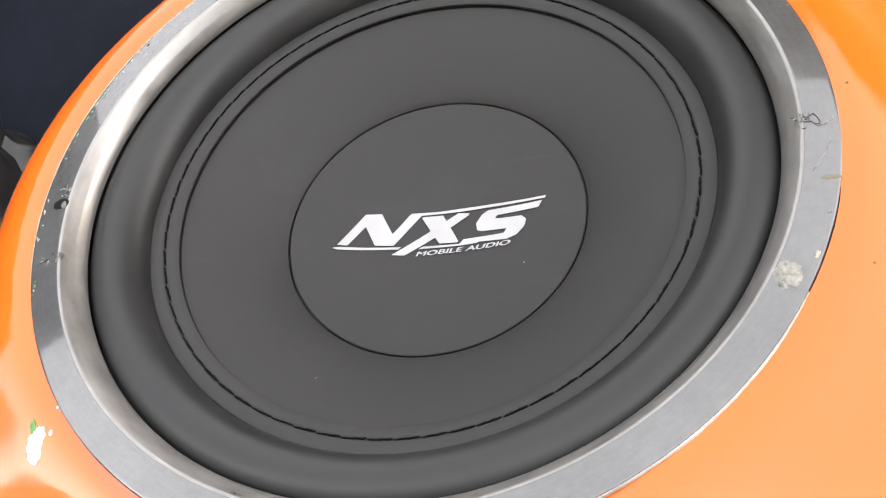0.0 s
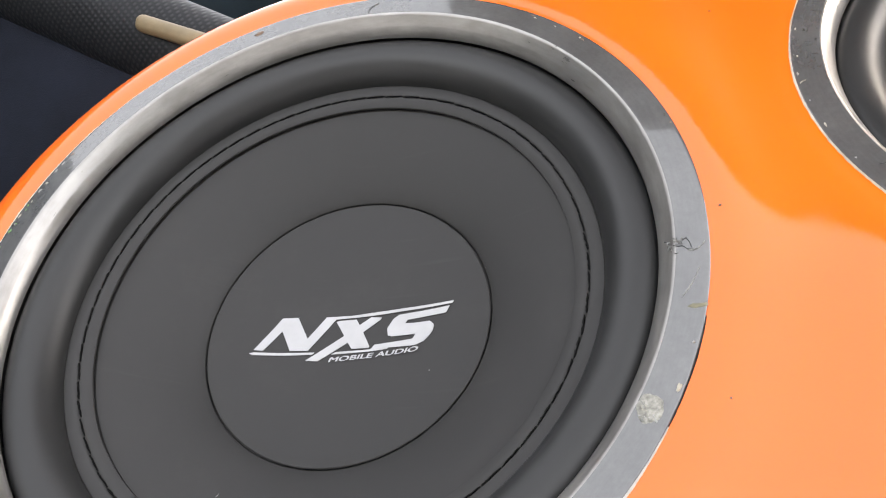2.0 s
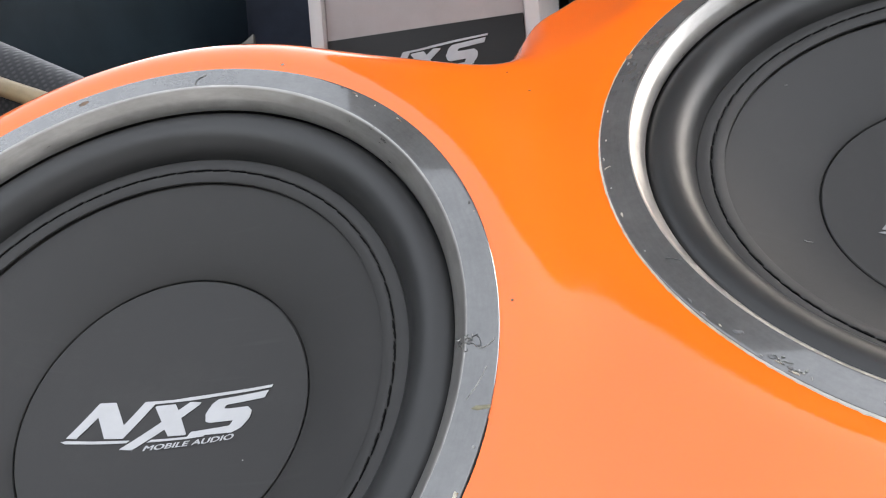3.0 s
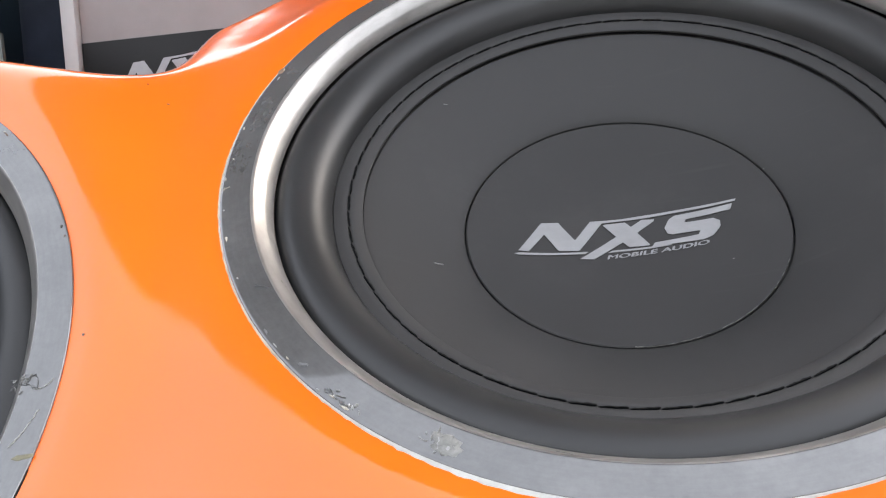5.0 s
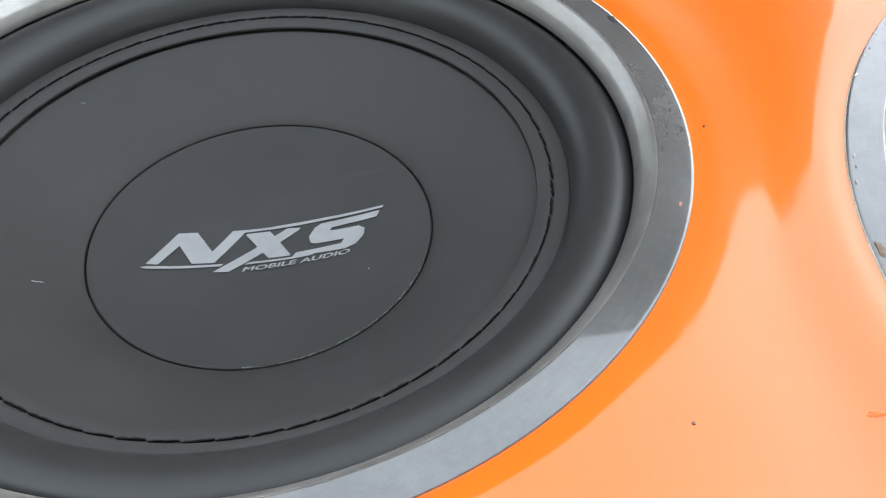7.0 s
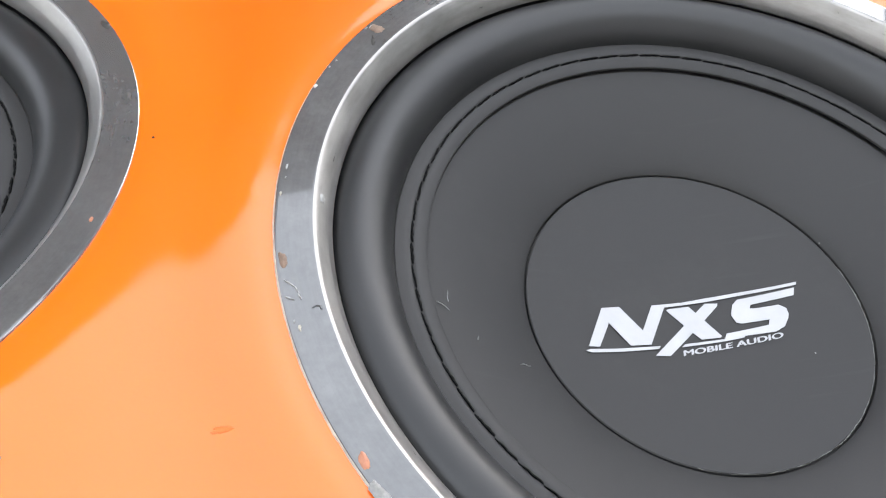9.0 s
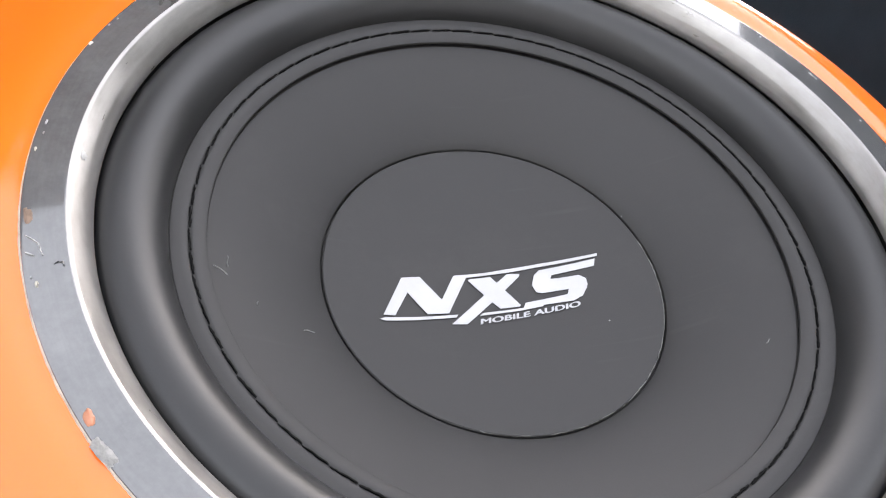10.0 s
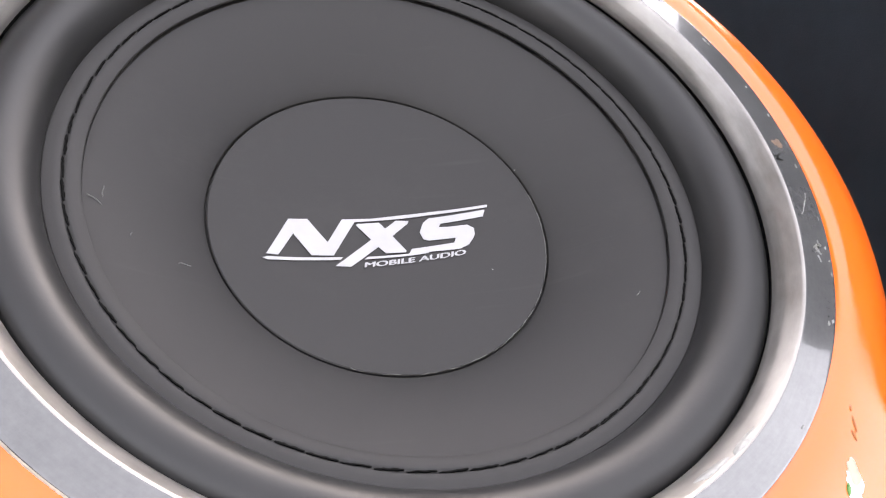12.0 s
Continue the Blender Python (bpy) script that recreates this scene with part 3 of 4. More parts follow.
def rim_flecks(ring, a0, a1, count, mats, seed, label):
    """Chips along the ring's outer rim between two angles."""
    rnd = random.Random(seed)
    for k in range(count):
        a = radians(rnd.uniform(a0, a1))
        r = rnd.uniform(171.8, 174.0)
        ring_mark(ring, "chip", r * math.cos(a), r * math.sin(a), rnd.uniform(0.5, 1.3), rnd.uniform(1.0, 4.0), math.degrees(a), rnd.choice(mats), seed * 100 + k, label, 0.0002, 0.7)


def chamfer_mark(ring, angle, r, h, sx, sy, mat, seed, label):
    """A mark on the sloping inner face of the ring; its size in millimetres along and across the slope."""
    ob = new("nick", blot_mesh("nick", sx / 1000, sy / 1000, mat, seed, 0.0004, 0.5))
    ob.parent = ring
    ob.matrix_local = pose(0, 0, 0, 0, 0, angle) @ pose(r / 1000, 0, h / 1000, 0, -52.5, 0)
    return tagged(ob, label)


ring_a, ring_b, ring_c = [build_ring(seat, "scratched grey metal mounting ring with polished edges") for seat in SEATS]
PAINT_SMEAR = speckled("orange_smear", (0.42, 0.16, 0.09), 0.2, 0.5, 200, 500)
RED_SCUFF = speckled("red_scuff", (0.80, 0.122, 0.015), 0.2, 0.5, 200, 500)
RUST = speckled("brown_stain", (0.16, 0.10, 0.07), 0.4, 0.7, 200, 500)
OCHRE = speckled("ochre_stain", (0.17, 0.155, 0.10), 0.3, 0.6, 200, 500)
GREEN = speckled("green_primer", (0.10, 0.28, 0.08), 0.3, 0.6, 200, 500)
CREAM = speckled("cream_filler", (0.40, 0.365, 0.30), 0.25, 0.7, 160, 500, 0.5)
PALE = speckled("pale_scratch", (0.31, 0.31, 0.30), 0.15, 0.5, 300, 600)
GREY_SCUFF = speckled("grey_scuff", (0.095, 0.098, 0.10), 0.4, 0.6, 300, 600, 0.6)
SPOT = speckled("glue_spot", (0.24, 0.235, 0.21), 0.6, 0.7, 420, 700, 0.8)
WORN_GREY = speckled("worn_grey", (0.20, 0.195, 0.185), 0.3, 0.55, 350, 700, 0.5)
OLD_GLUE = speckled("old_glue", (0.17, 0.17, 0.16), 0.35, 0.5, 350, 700, 0.6)
fleck_cluster(ring_a, "glue_fleck", 163.6, -2.6, 10.5, 8.0, 10, 20, (0.8, 2.4), (GREY_SCUFF, GREY_SCUFF, OLD_GLUE, PALE), 4, "scraped grey glue residue")
ring_scratch(ring_a, "scrape", 162.6, -2.2, 168.0, -4.4, 1.2, GREY_SCUFF, 42, "dark scrape", 0.5)
ring_scratch(ring_a, "scratch", 166.5, -4.6, 173.0, -0.6, 0.6, PALE, 5, "pale wavy scratch", -1.4)
ring_scratch(ring_a, "scratch", 170.6, -12.4, 163.6, -26.0, 0.5, PALE, 7, "thin pale scratch", 0.5, 0.12)
ring_mark(ring_a, "stain", 168.4, -29.4, 8.4, 2.6, 4, OCHRE, 8, "faint ochre stain", 0.0001, 0.5)
ring_mark(ring_a, "glue_patch", 151.6, -70.6, 10.2, 12.2, -25, SPOT, 6, "rough round spot of dried cream glue", 0.0003, 0.22)
fleck_cluster(ring_a, "glue_fleck", 151.6, -70.6, 8.5, 10.5, -25, 14, (0.9, 2.2), (CREAM, PALE, OLD_GLUE), 61, "cream crumbs of dried glue")
ring_mark(ring_a, "glue_fleck", 161.5, -62.0, 2.0, 5.0, -25, CREAM, 64, "cream filler fleck at the rim", 0.0004, 0.6)
ring_mark(ring_a, "glue_fleck", 167.0, -44.5, 1.6, 1.2, 0, PALE, 65, "pale fleck", 0.0003, 0.6)
fleck_cluster(ring_a, "grime_mark", -164.0, -21.0, 8.0, 7.0, 0, 9, (1.0, 2.6), (OLD_GLUE, GRIME, PALE), 66, "scuffed glue above the bolt hole")
fleck_cluster(ring_a, "grime_mark", -153.5, -58.8, 11.0, 6.0, 15, 14, (1.0, 2.6), (GREY_SCUFF, GREY_SCUFF, OLD_GLUE), 67, "rough grey scuff")
rim_flecks(ring_a, 150, 207, 26, (CREAM, CREAM, PALE, RUST, GREEN), 71, "pale chip on the worn rim")
rim_flecks(ring_a, 20, 60, 8, (RUST, CREAM, GRIME), 72, "brown chip on the worn rim")
rim_flecks(ring_b, 150, 240, 16, (CREAM, CREAM, PALE, OLD_GLUE), 73, "pale chip on the worn rim")
rim_flecks(ring_c, 140, 200, 9, (CREAM, PALE, OLD_GLUE), 74, "pale chip on the worn rim")
rim_flecks(ring_c, -60, 40, 16, (OLD_GLUE, PALE, GREY_SCUFF), 75, "grey chip on the worn rim")
ring_scratch(ring_a, "scratch", 3.4, 163.6, 5.6, 168.8, 0.7, GREY_SCUFF, 691, "thin grey scratch", 0.8)
ring_scratch(ring_a, "scratch", 5.6, 168.8, 8.2, 170.6, 0.5, PALE, 692, "thin pale scratch", -0.5)
ring_mark(ring_a, "stain", -62.5, 158.0, 7.5, 3.4, 20, RUST, 693, "brown scuff at the rim", 0.0002, 0.6)
filler_bead(ring_a, 334, 349, 0.0003, 8, DARK_HOLE, "dark gap where the paint has pulled away")
ring_mark(ring_b, "glue_patch", -69.5, -154.2, 15.0, 8.0, -24, OLD_GLUE, 14, "smear of dried glue", 0.0002, 0.5)
fleck_cluster(ring_b, "glue_fleck", -70.5, -153.4, 17.0, 8.0, -24, 14, (1.0, 2.8), (OLD_GLUE, OLD_GLUE, PALE), 141, "pale torn edge of the glue smear")
fleck_cluster(ring_b, "grime_mark", -105.5, -134.8, 9.0, 3.2, -42, 6, (0.8, 2.2), (OLD_GLUE, OLD_GLUE, PALE), 142, "dark residue at the rim")
fleck_cluster(ring_b, "grime_mark", -99.0, -140.0, 6.0, 3.0, -35, 5, (1.0, 2.4), (OLD_GLUE, PALE), 143, "grey residue at the rim")
ring_scratch(ring_b, "chip", -171.6, -29.0, -169.0, -26.4, 0.6, CREAM, 172, "cream chip at the rim", 0.3)
ring_mark(ring_b, "stain", 158.5, -64.0, 1.4, 2.6, -20, PAINT_SMEAR, 173, "orange fleck at the rim", 0.0002, 0.4)
ring_scratch(ring_c, "scratch", -172.0, -19.0, -167.0, -26.5, 0.7, PALE, 221, "pale crack at the rim", 1.0)
ring_scratch(ring_c, "scratch", -163.5, -29.5, -160.5, -30.5, 0.9, GREY_SCUFF, 222, "small dark scuff", 0.8)
ring_mark(ring_c, "glue_fleck", -158.0, 73.0, 2.4, 1.4, 60, CHIP_WHITE, 223, "white chip at the rim", 0.0004, 0.5)
ring_scratch(ring_c, "scratch", 167.5, -31.0, 160.0, -42.0, 0.5, PALE, 225, "fine pale scratch", 0.4, 0.2)
filler_bead(ring_c, 172, 204, 0.0002, 9, DARK_HOLE, "dark gap where the paint has pulled away")
filler_bead(ring_b, 213, 224, 0.0003, 10, DARK_HOLE, "dark gap where the paint has pulled away")
filler_bead(ring_b, 138, 232, 0.0009, 1, CREAM, "thin cream filler line beside the ring")
filler_bead(ring_b, 224, 290, 0.0010, 2, FILLER, "white filler bead beside the ring")
filler_bead(ring_a, 120, 205, 0.0015, 3, CREAM, "thin cream filler line beside the ring")
filler_bead(ring_a, 296, 334, 0.0006, 4, FILLER, "thin white filler line beside the ring")
filler_bead(ring_c, 150, 262, 0.0004, 5, CREAM, "thin white filler line beside the ring")
ring_mark(ring_b, "chip", -163.3, 60.4, 3.4, 6.0, -20, RUST, 11, "brown chip at the rim", 0.0003, 0.4)
ring_mark(ring_b, "stain", 163.0, 58.0, 4.5, 8.0, 20, GRIME, 15, "dark stain", 0.0002, 0.5)
ring_mark(ring_c, "stain", -131.0, 108.5, 6.0, 8.0, 40, RUST, 18, "brown blotch", 0.0003, 0.5)
ring_mark(ring_c, "grime_mark", -132.8, 101.5, 2.0, 8.0, -8, GRIME, 19, "black drip", 0.0003, 0.5)
ring_mark(ring_c, "grime_mark", -128.5, 100.0, 1.4, 4.5, -20, GRIME, 20, "black drip", 0.0003, 0.5)
ring_mark(ring_c, "stain", -172.4, -11.0, 3.4, 7.5, 5, RUST, 21, "brown blotch at the rim", 0.0003, 0.4)
ring_mark(ring_c, "scratch", -170.6, -26.0, 4.0, 0.7, -30, PALE, 22, "pale crack", 0.0003, 0.5)
ring_mark(ring_c, "paint_smear", -151.5, -82.0, 3.4, 6.2, 18, PAINT_SMEAR, 23, "smear of orange paint", 0.0003, 0.35)
ring_mark(ring_b, "grime_mark", -119.6, -121.8, 5.4, 1.9, -18, GREY_SCUFF, 144, "dark residue fleck", 0.0002, 0.6)
ring_mark(ring_b, "grime_mark", -109.2, -133.2, 3.4, 2.2, -30, GREY_SCUFF, 145, "black chip at the rim", 0.0002, 0.5)
ring_mark(ring_b, "grime_mark", -104.0, -137.6, 3.4, 1.6, -38, GREY_SCUFF, 146, "dark residue fleck", 0.0002, 0.6)
ring_mark(ring_b, "chip", -136.0, -106.6, 1.2, 3.6, 38, GREY_SCUFF, 147, "grey chip at the rim", 0.0002, 0.6)
ring_scratch(ring_b, "scratch", -145.0, -84.6, -138.6, -86.2, 0.35, GREY_SCUFF, 148, "hairline scratch", 0.2)
ring_mark(ring_c, "glue_patch", -147.6, -91.6, 4.2, 14.0, 32, WORN_GREY, 241, "faint grey glue residue at the rim", 0.0002, 0.5)
# dark flecks painted for the shaded depth of a small hole
fleck_cluster(ring_c, "grime_mark", 164.6, -10.6, 4.6, 4.0, 0, 7, (0.9, 2.0), (DARK_HOLE, DARK_HOLE, GRIME), 251, "small ragged dark hole")
ring_mark(ring_c, "grime_mark", 168.6, -2.0, 5.0, 9.0, 25, RUST, 26, "dark brown chipped patch", 0.0002, 0.8)
fleck_cluster(ring_c, "glue_fleck", 158.0, -60.0, 4.0, 11.0, -20, 8, (1.0, 2.6), (OLD_GLUE, PALE), 252, "pale worn patch")
chamfer_mark(ring_c, 173.8, 159.0, 24.2, 3.4, 5.0, PALE, 261, "nick in the polished inner edge")
chamfer_mark(ring_c, -57.5, 160.0, 25.5, 4.0, 20.0, PALE, 262, "rough pale patch on the inner edge")
chamfer_mark(ring_c, -63.5, 159.6, 25.0, 4.6, 20.0, PALE, 263, "rough pale patch on the inner edge")
# flat patches: black for the hole's shaded depth, grey for its wall
ring_mark(ring_a, "bolt_hole", -163.0, -28.4, 8.6, 6.6, 15, DARK_HOLE, 1, "dark open bolt hole", 0.0002, 0.12)
ring_mark(ring_a, "bolt_hole", -160.9, -28.8, 3.0, 4.6, 10, OLD_GLUE, 101, "grey inner wall of the bolt hole", 0.0004, 0.15)

# chips and specks in the paint
from mathutils.bvhtree import BVHTree
shell_bm = bmesh.new()
shell_bm.from_mesh(shell.data)
shell_tree = BVHTree.FromBMesh(shell_bm)


def paint_mark(name, u, v, sx, sy, turn, mat, seed, label, thick=0.0003, ragged=0.4, lift=0.0002):
    """A mark on the painted shell at (u, v) metres in the middle speaker's plane; its size in millimetres."""
    start, way = SEAT_B @ Vector((u, v, 0.2)), SEAT_B.to_3x3() @ Vector((0, 0, -1))
    hit, normal, _, _ = shell_tree.ray_cast(start, way)
    if normal.dot(way) > 0:
        normal = -normal
    ob = new(name, blot_mesh(name, sx / 1000, sy / 1000, mat, seed, thick, ragged))
    ob.parent = enclosure
    across = (SEAT_B.to_3x3() @ Vector((1, 0, 0)))
    across = (across - normal * across.dot(normal)).normalized()
    turned = Matrix((across, normal.cross(across), normal)).transposed().to_4x4()
    ob.matrix_local = Matrix.Translation(hit + normal * lift) @ turned @ pose(0, 0, 0, 0, 0, turn)
    return tagged(ob, label)


paint_mark("paint_chip", -0.4951, -0.2892, 9.0, 19.0, 14, CHIP_WHITE, 40, "white chip in the orange paint", 0.0003, 0.5)
paint_mark("paint_chip", -0.4985, -0.2840, 3.0, 8.0, 24, GREEN, 41, "green primer showing in a paint chip", 0.0005, 0.5)
paint_mark("paint_chip", -0.4895, -0.2852, 2.0, 3.5, 10, CHIP_WHITE, 42, "tiny white paint chip", 0.0003, 0.4)
paint_mark("paint_chip", -0.4914, -0.2752, 1.8, 2.0, 0, CHIP_WHITE, 43, "tiny white paint chip", 0.0003, 0.3)
PRIMER = speckled("pale_primer", (0.40, 0.42, 0.33), 0.12, 0.6, 120, 500, 0.3)
paint_mark("paint_chip", 0.4905, -0.2672, 8.0, 15.0, -24, CHIP_WHITE, 44, "white edge of a paint chip", 0.0002, 0.4)
paint_mark("paint_chip", 0.4920, -0.2645, 6.2, 11.0, -24, PRIMER, 441, "pale primer in a paint chip", 0.0004, 0.35)
paint_mark("paint_chip", 0.4868, -0.2685, 1.6, 5.0, -24, GREEN, 45, "green primer showing in a paint chip", 0.0005, 0.5)
SCUFF_ORANGE = speckled("scuffed_orange", (0.40, 0.115, 0.03), 0.35, 0.7, 260, 600, 0.5)
paint_mark("scuff", 0.5035, -0.2505, 1.6, 8.0, -25, SCUFF_ORANGE, 46, "brown scuffed paint", 0.0001, 0.7)
paint_mark("scuff", 0.5010, -0.2535, 1.8, 5.0, -15, SCUFF_ORANGE, 461, "brown scuffed paint", 0.0001, 0.7)
paint_mark("scuff", 0.5065, -0.2440, 1.2, 3.0, -35, SCUFF_ORANGE, 462, "brown scuffed paint", 0.0001, 0.7)
paint_mark("paint_speck", 0.1793, -0.0230, 1.1, 1.3, 0, GRIME, 47, "dark speck in the paint", 0.0002, 0.3)
paint_mark("paint_speck", 0.1378, -0.1493, 1.4, 1.4, 0, RUST, 48, "dark speck in the paint", 0.0002, 0.3)
paint_mark("paint_speck", -0.2030, -0.1080, 1.2, 1.2, 0, RUST, 49, "dark speck in the paint", 0.0002, 0.3)
paint_mark("scuff", 0.1920, -0.1476, 9.0, 2.6, 5, RED_SCUFF, 50, "dull reddish scuff", 0.0001, 0.7)
paint_mark("paint_chip", -0.4337, 0.0591, 3.0, 1.6, 20, FILLER, 51, "tiny pale paint chip", 0.0003, 0.4)

paint_mark("paint_speck", -0.2240, 0.0420, 1.0, 0.8, 0, GRIME, 52, "dark speck in the paint", 0.0002, 0.3)
paint_mark("paint_speck", -0.2115, 0.0300, 1.6, 0.6, 20, RUST, 53, "dark speck in the paint", 0.0002, 0.3)
paint_mark("paint_speck", -0.1980, -0.1900, 0.9, 0.9, 0, RUST, 54, "dark speck in the paint", 0.0002, 0.3)
paint_mark("paint_speck", -0.2350, -0.2300, 1.0, 1.0, 0, GRIME, 55, "dark speck in the paint", 0.0002, 0.3)
paint_mark("paint_speck", 0.2010, -0.2100, 1.2, 0.9, 0, RUST, 56, "dark speck in the paint", 0.0002, 0.3)
paint_mark("paint_speck", 0.1250, -0.2150, 1.8, 0.8, 50, SCUFF_ORANGE, 57, "small nick in the paint", 0.0002, 0.5)
paint_mark("paint_chip", -0.3412, 0.0345, 2.4, 1.4, 10, CREAM, 58, "tiny cream paint chip", 0.0003, 0.5)
paint_mark("paint_chip", -0.4900, -0.2760, 1.6, 1.6, 0, CHIP_WHITE, 59, "tiny white paint chip", 0.0003, 0.4)

first = build_subwoofer(SEAT_B, "black subwoofer with a stitched rubber surround and white print")
sub_a = copy_thing(first, SEAT_A)
sub_c = copy_thing(first, SEAT_C)


def cone_child(sub, start):
    return [c for c in sub.children if c.name.startswith(start)][0]


def print_cap(sub, ink, shift, label):
    """The printed mark and words on a dust cap, shifted by millimetres."""
    cap = cone_child(sub, "dust_cap")
    for pts in EMBLEM:
        part("emblem_shape", emblem_piece(pts, shift), ink, cap, label, 60)
    bm = lettering("MOBILE AUDIO", 0.0041, 0.0465)
    # a second, shifted stroke makes the letters bold
    bold = bmesh.ops.duplicate(bm, geom=bm.verts[:] + bm.edges[:] + bm.faces[:])
    shifted = {v for v in bold["geom"] if isinstance(v, bmesh.types.BMVert)}
    for v in bm.verts:
        s = v.co.x / 0.0465
        x, y = -0.0086 + shift[0] / 1000 + v.co.x + v.co.y * 0.25, -0.0172 + shift[1] / 1000 + 0.0048 * s + v.co.y * 0.95
        if v in shifted:
            x, y = x + 0.00045, y + 0.00012
        v.co = (x, y, cap_height(math.hypot(x, y)) + (0.00072 if v in shifted else 0.0006))
    part("lettering", bm, ink, cap, "small white printed words", 60)


print_cap(sub_a, WHITE_INK, (0, 0), "white printed shape")
# the middle print has its shade in the ink colour
print_cap(first, DIM_INK, (-0.3, 0.4), "white printed shape, toned down for the dimmer middle seat")
print_cap(sub_c, WHITE_INK, (-1.9, -1.7), "white printed shape")


def worn_edge(sub, a0, a1, seed, gaps):
    """Pale worn flecks along the rim of the dust cap."""
    n = int((a1 - a0) * 0.9)
    pts = [(1000 * (R_CAP - 0.0003) * math.cos(radians(a0 + (a1 - a0) * k / n)), 1000 * (R_CAP - 0.0003) * math.sin(radians(a0 + (a1 - a0) * k / n))) for k in range(n + 1)]
    ob = new("worn_edge", ring_strip("worn_edge", pts, 0.6, OLD_GLUE, seed, gaps, 0.0002))
    ob.parent = cone_child(sub, "dust_cap")
    ob.location.z = H_CAP - 0.0001
    return tagged(ob, "pale worn flecks on the cap rim")


worn_edge(first, 268, 338, 80, 0.45)
worn_edge(sub_c, 285, 372, 81, 0.30)
worn_edge(sub_c, 250, 286, 82, 0.65)


def lint(sub, angle, r, turn, length, seed):
    """A pale hair lying on the cone."""
    rnd = random.Random(seed)
    pts = [(length * (k / 9 - 0.5), 0.5 * math.sin(k * 0.6 + seed) * length * 0.12) for k in range(10)]
    ob = new("lint", ring_strip("lint", pts, 0.22, PALE, seed, 0.0, 0.0002))
    ob.parent = cone_child(sub, "cone")
    f = (r - R_CAP - 0.0006) / (R_CONE - R_CAP - 0.0006)
    slope = math.degrees(math.atan(0.0265 / (R_CONE - R_CAP)))
    ob.matrix_local = pose(0, 0, 0, 0, 0, angle) @ pose(r, 0, H_CAP + 0.0006 + 0.0265 * f ** 0.85, 0, -slope, 0) @ pose(0, 0, 0, 0, 0, turn)
    return tagged(ob, "pale hair of lint")


lint(sub_c, 182, 0.1125, 88, 5.0, 1)
lint(sub_c, 184.4, 0.1155, 150, 6.0, 5)
lint(sub_c, 191.3, 0.1049, 60, 1.6, 2)
lint(sub_c, 198.4, 0.0890, 170, 5.0, 6)
lint(sub_c, 330, 0.110, 60, 2.5, 3)
lint(first, 201, 0.091, -15, 4.5, 4)
lint(first, 140, 0.112, 50, 2.0, 5)
lint(sub_a, 250, 0.100, 10, 2.0, 6)


# ---- behind the enclosure ----
def rounded(sx, sy, sz, r, at=(0, 0, 0), segs=6):
    return box(sx, sy, sz, r, at, segs)


# rear bench
bench = thing("rear_bench", pose(0, 0.88, 0), "dark navy upholstered bench behind the enclosure", "seat")
part("cushion", rounded(1.9, 0.56, 0.44, 0.05, (0, -0.02, 0.22)), NAVY, bench)
for x in (-0.62, 0.0, 0.62):
    part("backrest", rounded(0.60, 0.16, 0.66, 0.06, (x, 0.20, 0.70)), NAVY, bench)

# product carton with white edges
carton = thing("carton", pose(-0.434, 0.68, 0.4405, 0, 0, 0), "grey and black printed carton with white corner edges on the bench", "box")
part("body", box(0.262, 0.18, 0.36, 0.003, (0, 0, 0.18)), CARTON_GREY, carton)
part("front_panel", box(0.258, 0.004, 0.218, 0.001, (0, -0.092, 0.110)), CARTON_BLACK, carton, "black printed lower panel")
for x in (-0.1405, 0.1405):
    part("corner_edge", box(0.019, 0.20, 0.365, 0.003, (x, 0, 0.1825)), CARTON_WHITE, carton, "white corner edge")


def flat_shape(pts, thick=0.0008):
    bm = bmesh.new()
    bm.faces.new([bm.verts.new((x, 0, z)) for x, z in pts])
    ret = bmesh.ops.extrude_face_region(bm, geom=bm.faces[:])
    for v in ret["geom"]:
        if isinstance(v, bmesh.types.BMVert):
            v.co.y -= thick
    bmesh.ops.triangulate(bm, faces=bm.faces[:])
    return bm


for pts in EMBLEM:
    part("emblem_shape", flat_shape([(-0.003 + x * 0.0016, 0.177 + y * 0.0016) for x, y in pts]), PRINT_GREY, carton, "grey printed shape", 60).location.y = -0.0945

# side bolster wrapped in carbon-look vinyl, with a tan trim bar
bolster = thing("side_bolster", pose(-0.64, 0.09, 0.0), "dark carbon-weave side bolster with a tan trim bar", "trim panel")
bm = bmesh.new()
n, loops = 40, []
for k in range(17):
    s_ = k / 16
    c = Vector((-0.18 + 0.32 * s_, 0, 0.630 - 0.160 * s_))
    rad = 0.036 * (1 if 1 < k < 15 else 0.93 if 0 < k < 16 else 0.75)
    loops.append([bm.verts.new(c + Vector((0.447 * rad * math.cos(a), 0.8 * rad * math.sin(a), 0.894 * rad * math.cos(a)))) for a in (2 * math.pi * q / n for q in range(n))])
for a, b in zip(loops, loops[1:]):
    for q in range(n):
        bm.faces.new((a[q], a[(q + 1) % n], b[(q + 1) % n], b[q]))
bm.faces.new(loops[0])
bm.faces.new(loops[-1])
part("pad", bm, CARBON, bolster)
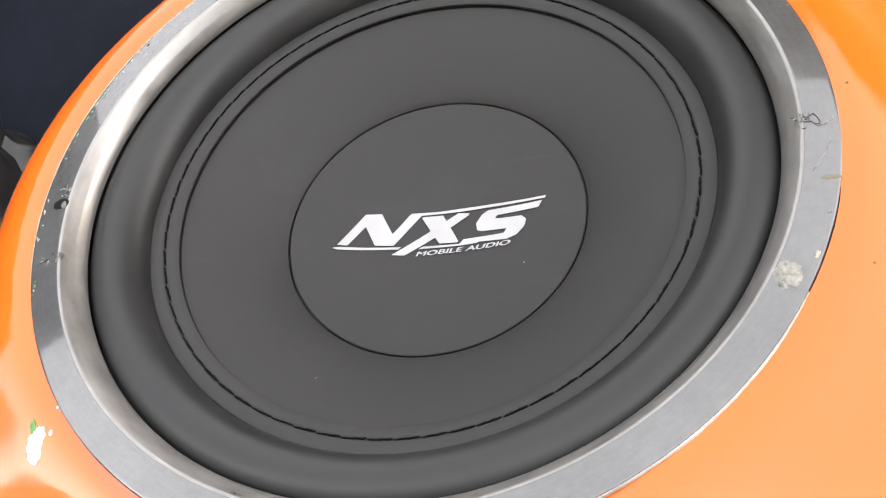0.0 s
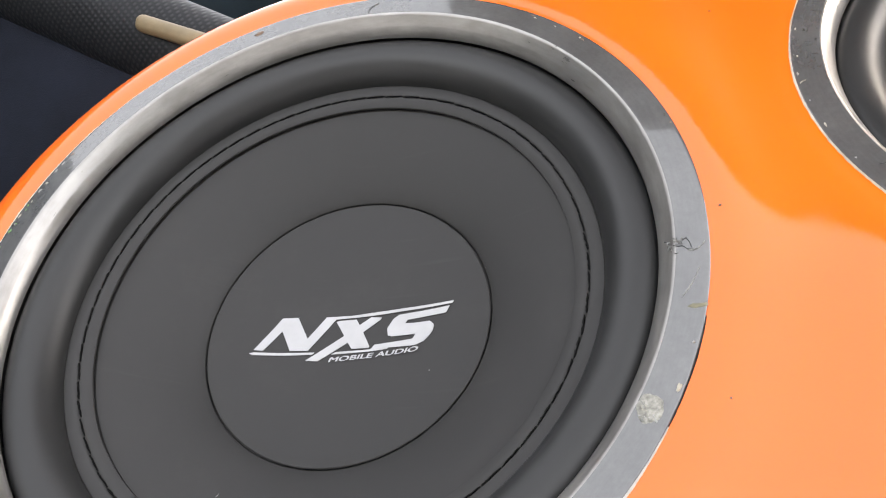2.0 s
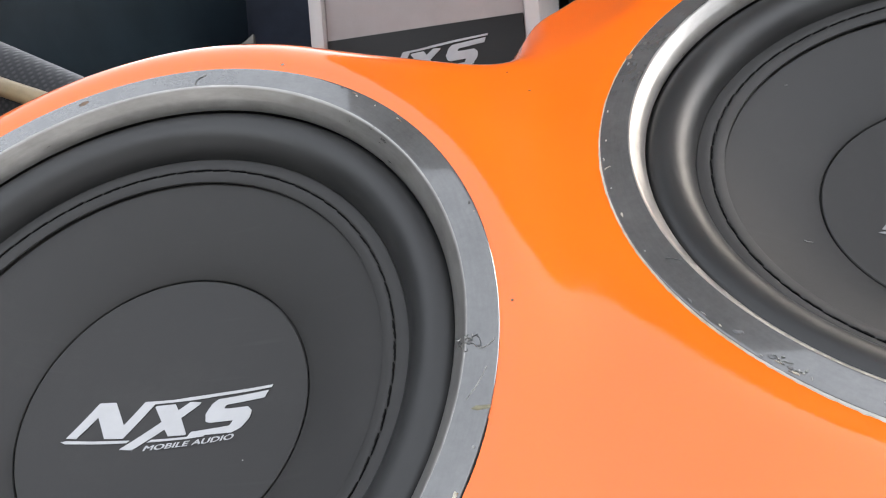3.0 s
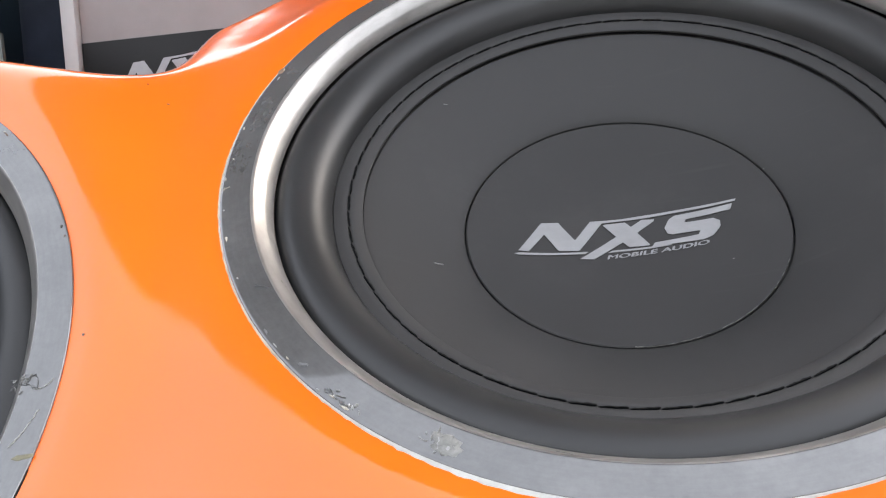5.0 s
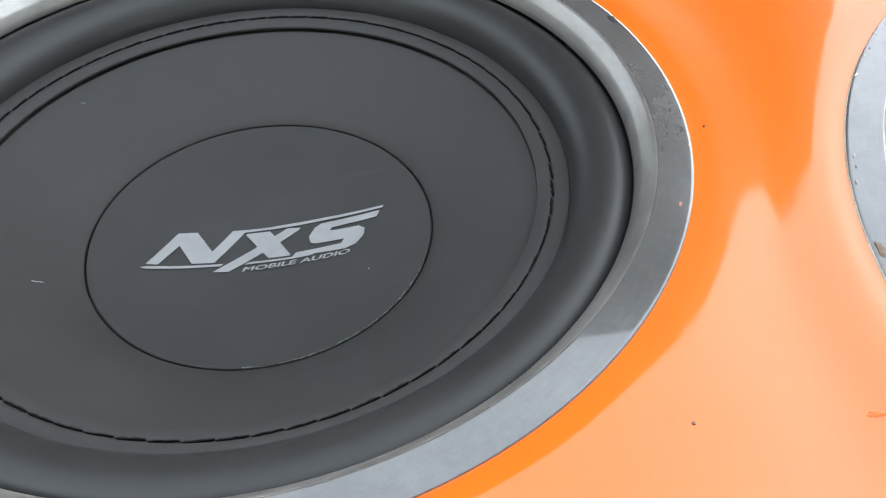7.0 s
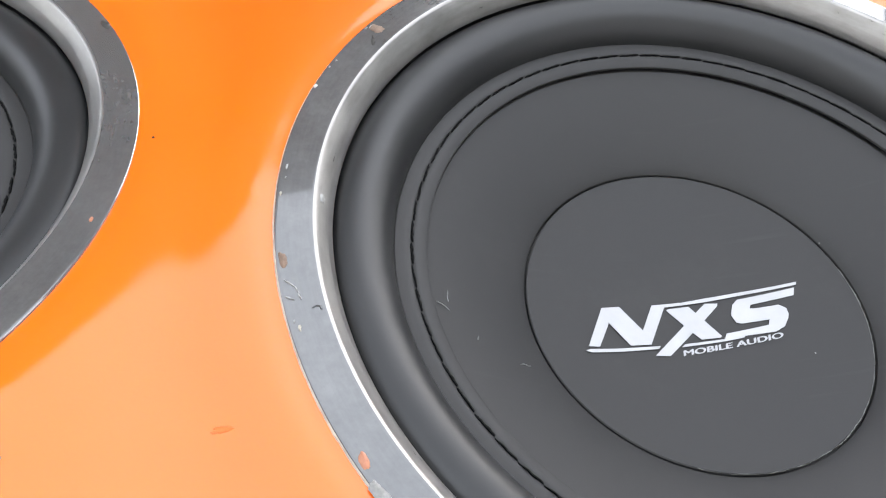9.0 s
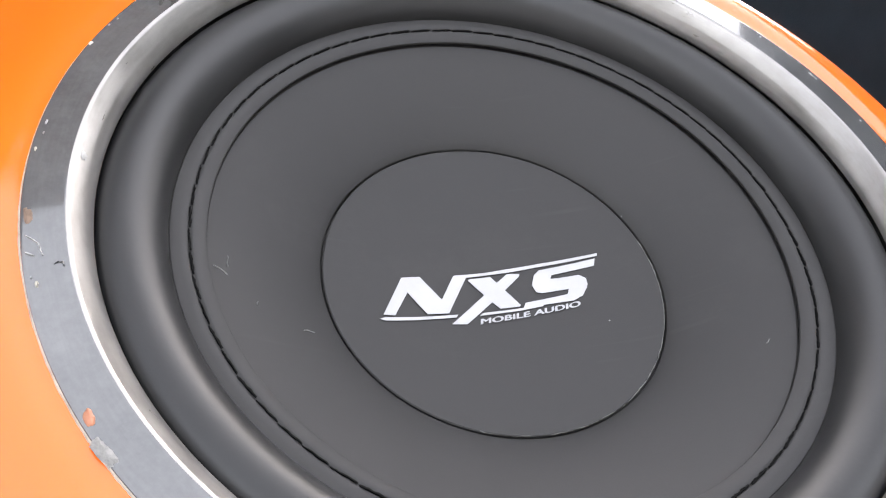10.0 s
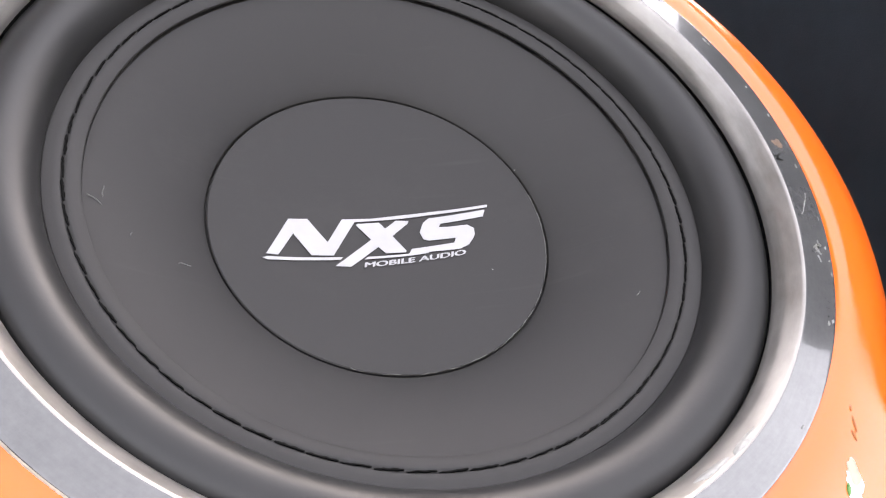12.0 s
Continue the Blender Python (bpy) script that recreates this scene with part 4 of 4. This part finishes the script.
bar = part("trim_bar", rounded(0.11, 0.014, 0.0130, 0.0055), TAN, bolster, "tan trim bar")
bar.matrix_local = pose(0.084, -0.030, 0.513, 0, 22, 0)
bm = box(0.34, 0.05, 0.50, 0.0, (-0.02, 0.012, 0.25))
for v in bm.verts:
    if v.co.z > 0.4:
        v.co.z = 0.540 - 0.5 * v.co.x - 0.012
bmesh.ops.bevel(bm, geom=bm.edges[:], offset=0.012, segments=4, affect="EDGES", profile=0.5)
part("support", bm, NAVY, bolster, "dark navy fabric side panel")

# folded plastic sheet standing on the bench
FILM = speckled("milky_plastic", (0.10, 0.108, 0.095), 0.25, 0.4, 25, 300, 0.2)
sheet = thing("plastic_sheet", pose(-0.733, 0.62, 0.4405), "milky grey plastic sheet folded on the bench", "plastic sheet")
bm = bmesh.new()
grid = []
for k in range(13):
    u = k / 12
    top = 0.193 + 0.058 * u ** 1.6
    grid.append([bm.verts.new((-0.055 + 0.105 * u, 0.014 * math.sin(5 * u + 2.5 * v / 8) - 0.02 * (v / 8), top * v / 8)) for v in range(9)])
for a, b in zip(grid, grid[1:]):
    for q in range(8):
        bm.faces.new((a[q], b[q], b[q + 1], a[q + 1]))
ret = bmesh.ops.extrude_face_region(bm, geom=bm.faces[:])
for v in ret["geom"]:
    if isinstance(v, bmesh.types.BMVert):
        v.co.y += 0.006
part("fold", bm, FILM, sheet)

# crumpled black bag beside the enclosure
bag = thing("plastic_bag", pose(-0.80, 0.03, 0.0), "crumpled black plastic bag beside the enclosure", "bag")
bm = bmesh.new()
bmesh.ops.create_icosphere(bm, subdivisions=5, radius=1)
for v in bm.verts:
    d = v.co.copy()
    f = 1 + 0.10 * noise.noise(d * 2.2) + 0.12 * abs(noise.noise(d * 3.0 + Vector((3, 1, 7)))) + 0.13 * abs(noise.noise(Vector((d.x * 2.5, d.y * 2.5, d.z * 9 + d.y * 3))))
    v.co = Vector((d.x * 0.085 * f, d.y * 0.10 * f, max(0.0, 0.200 + d.z * 0.195 * f)))
part("sack", bm, BAG, bag)
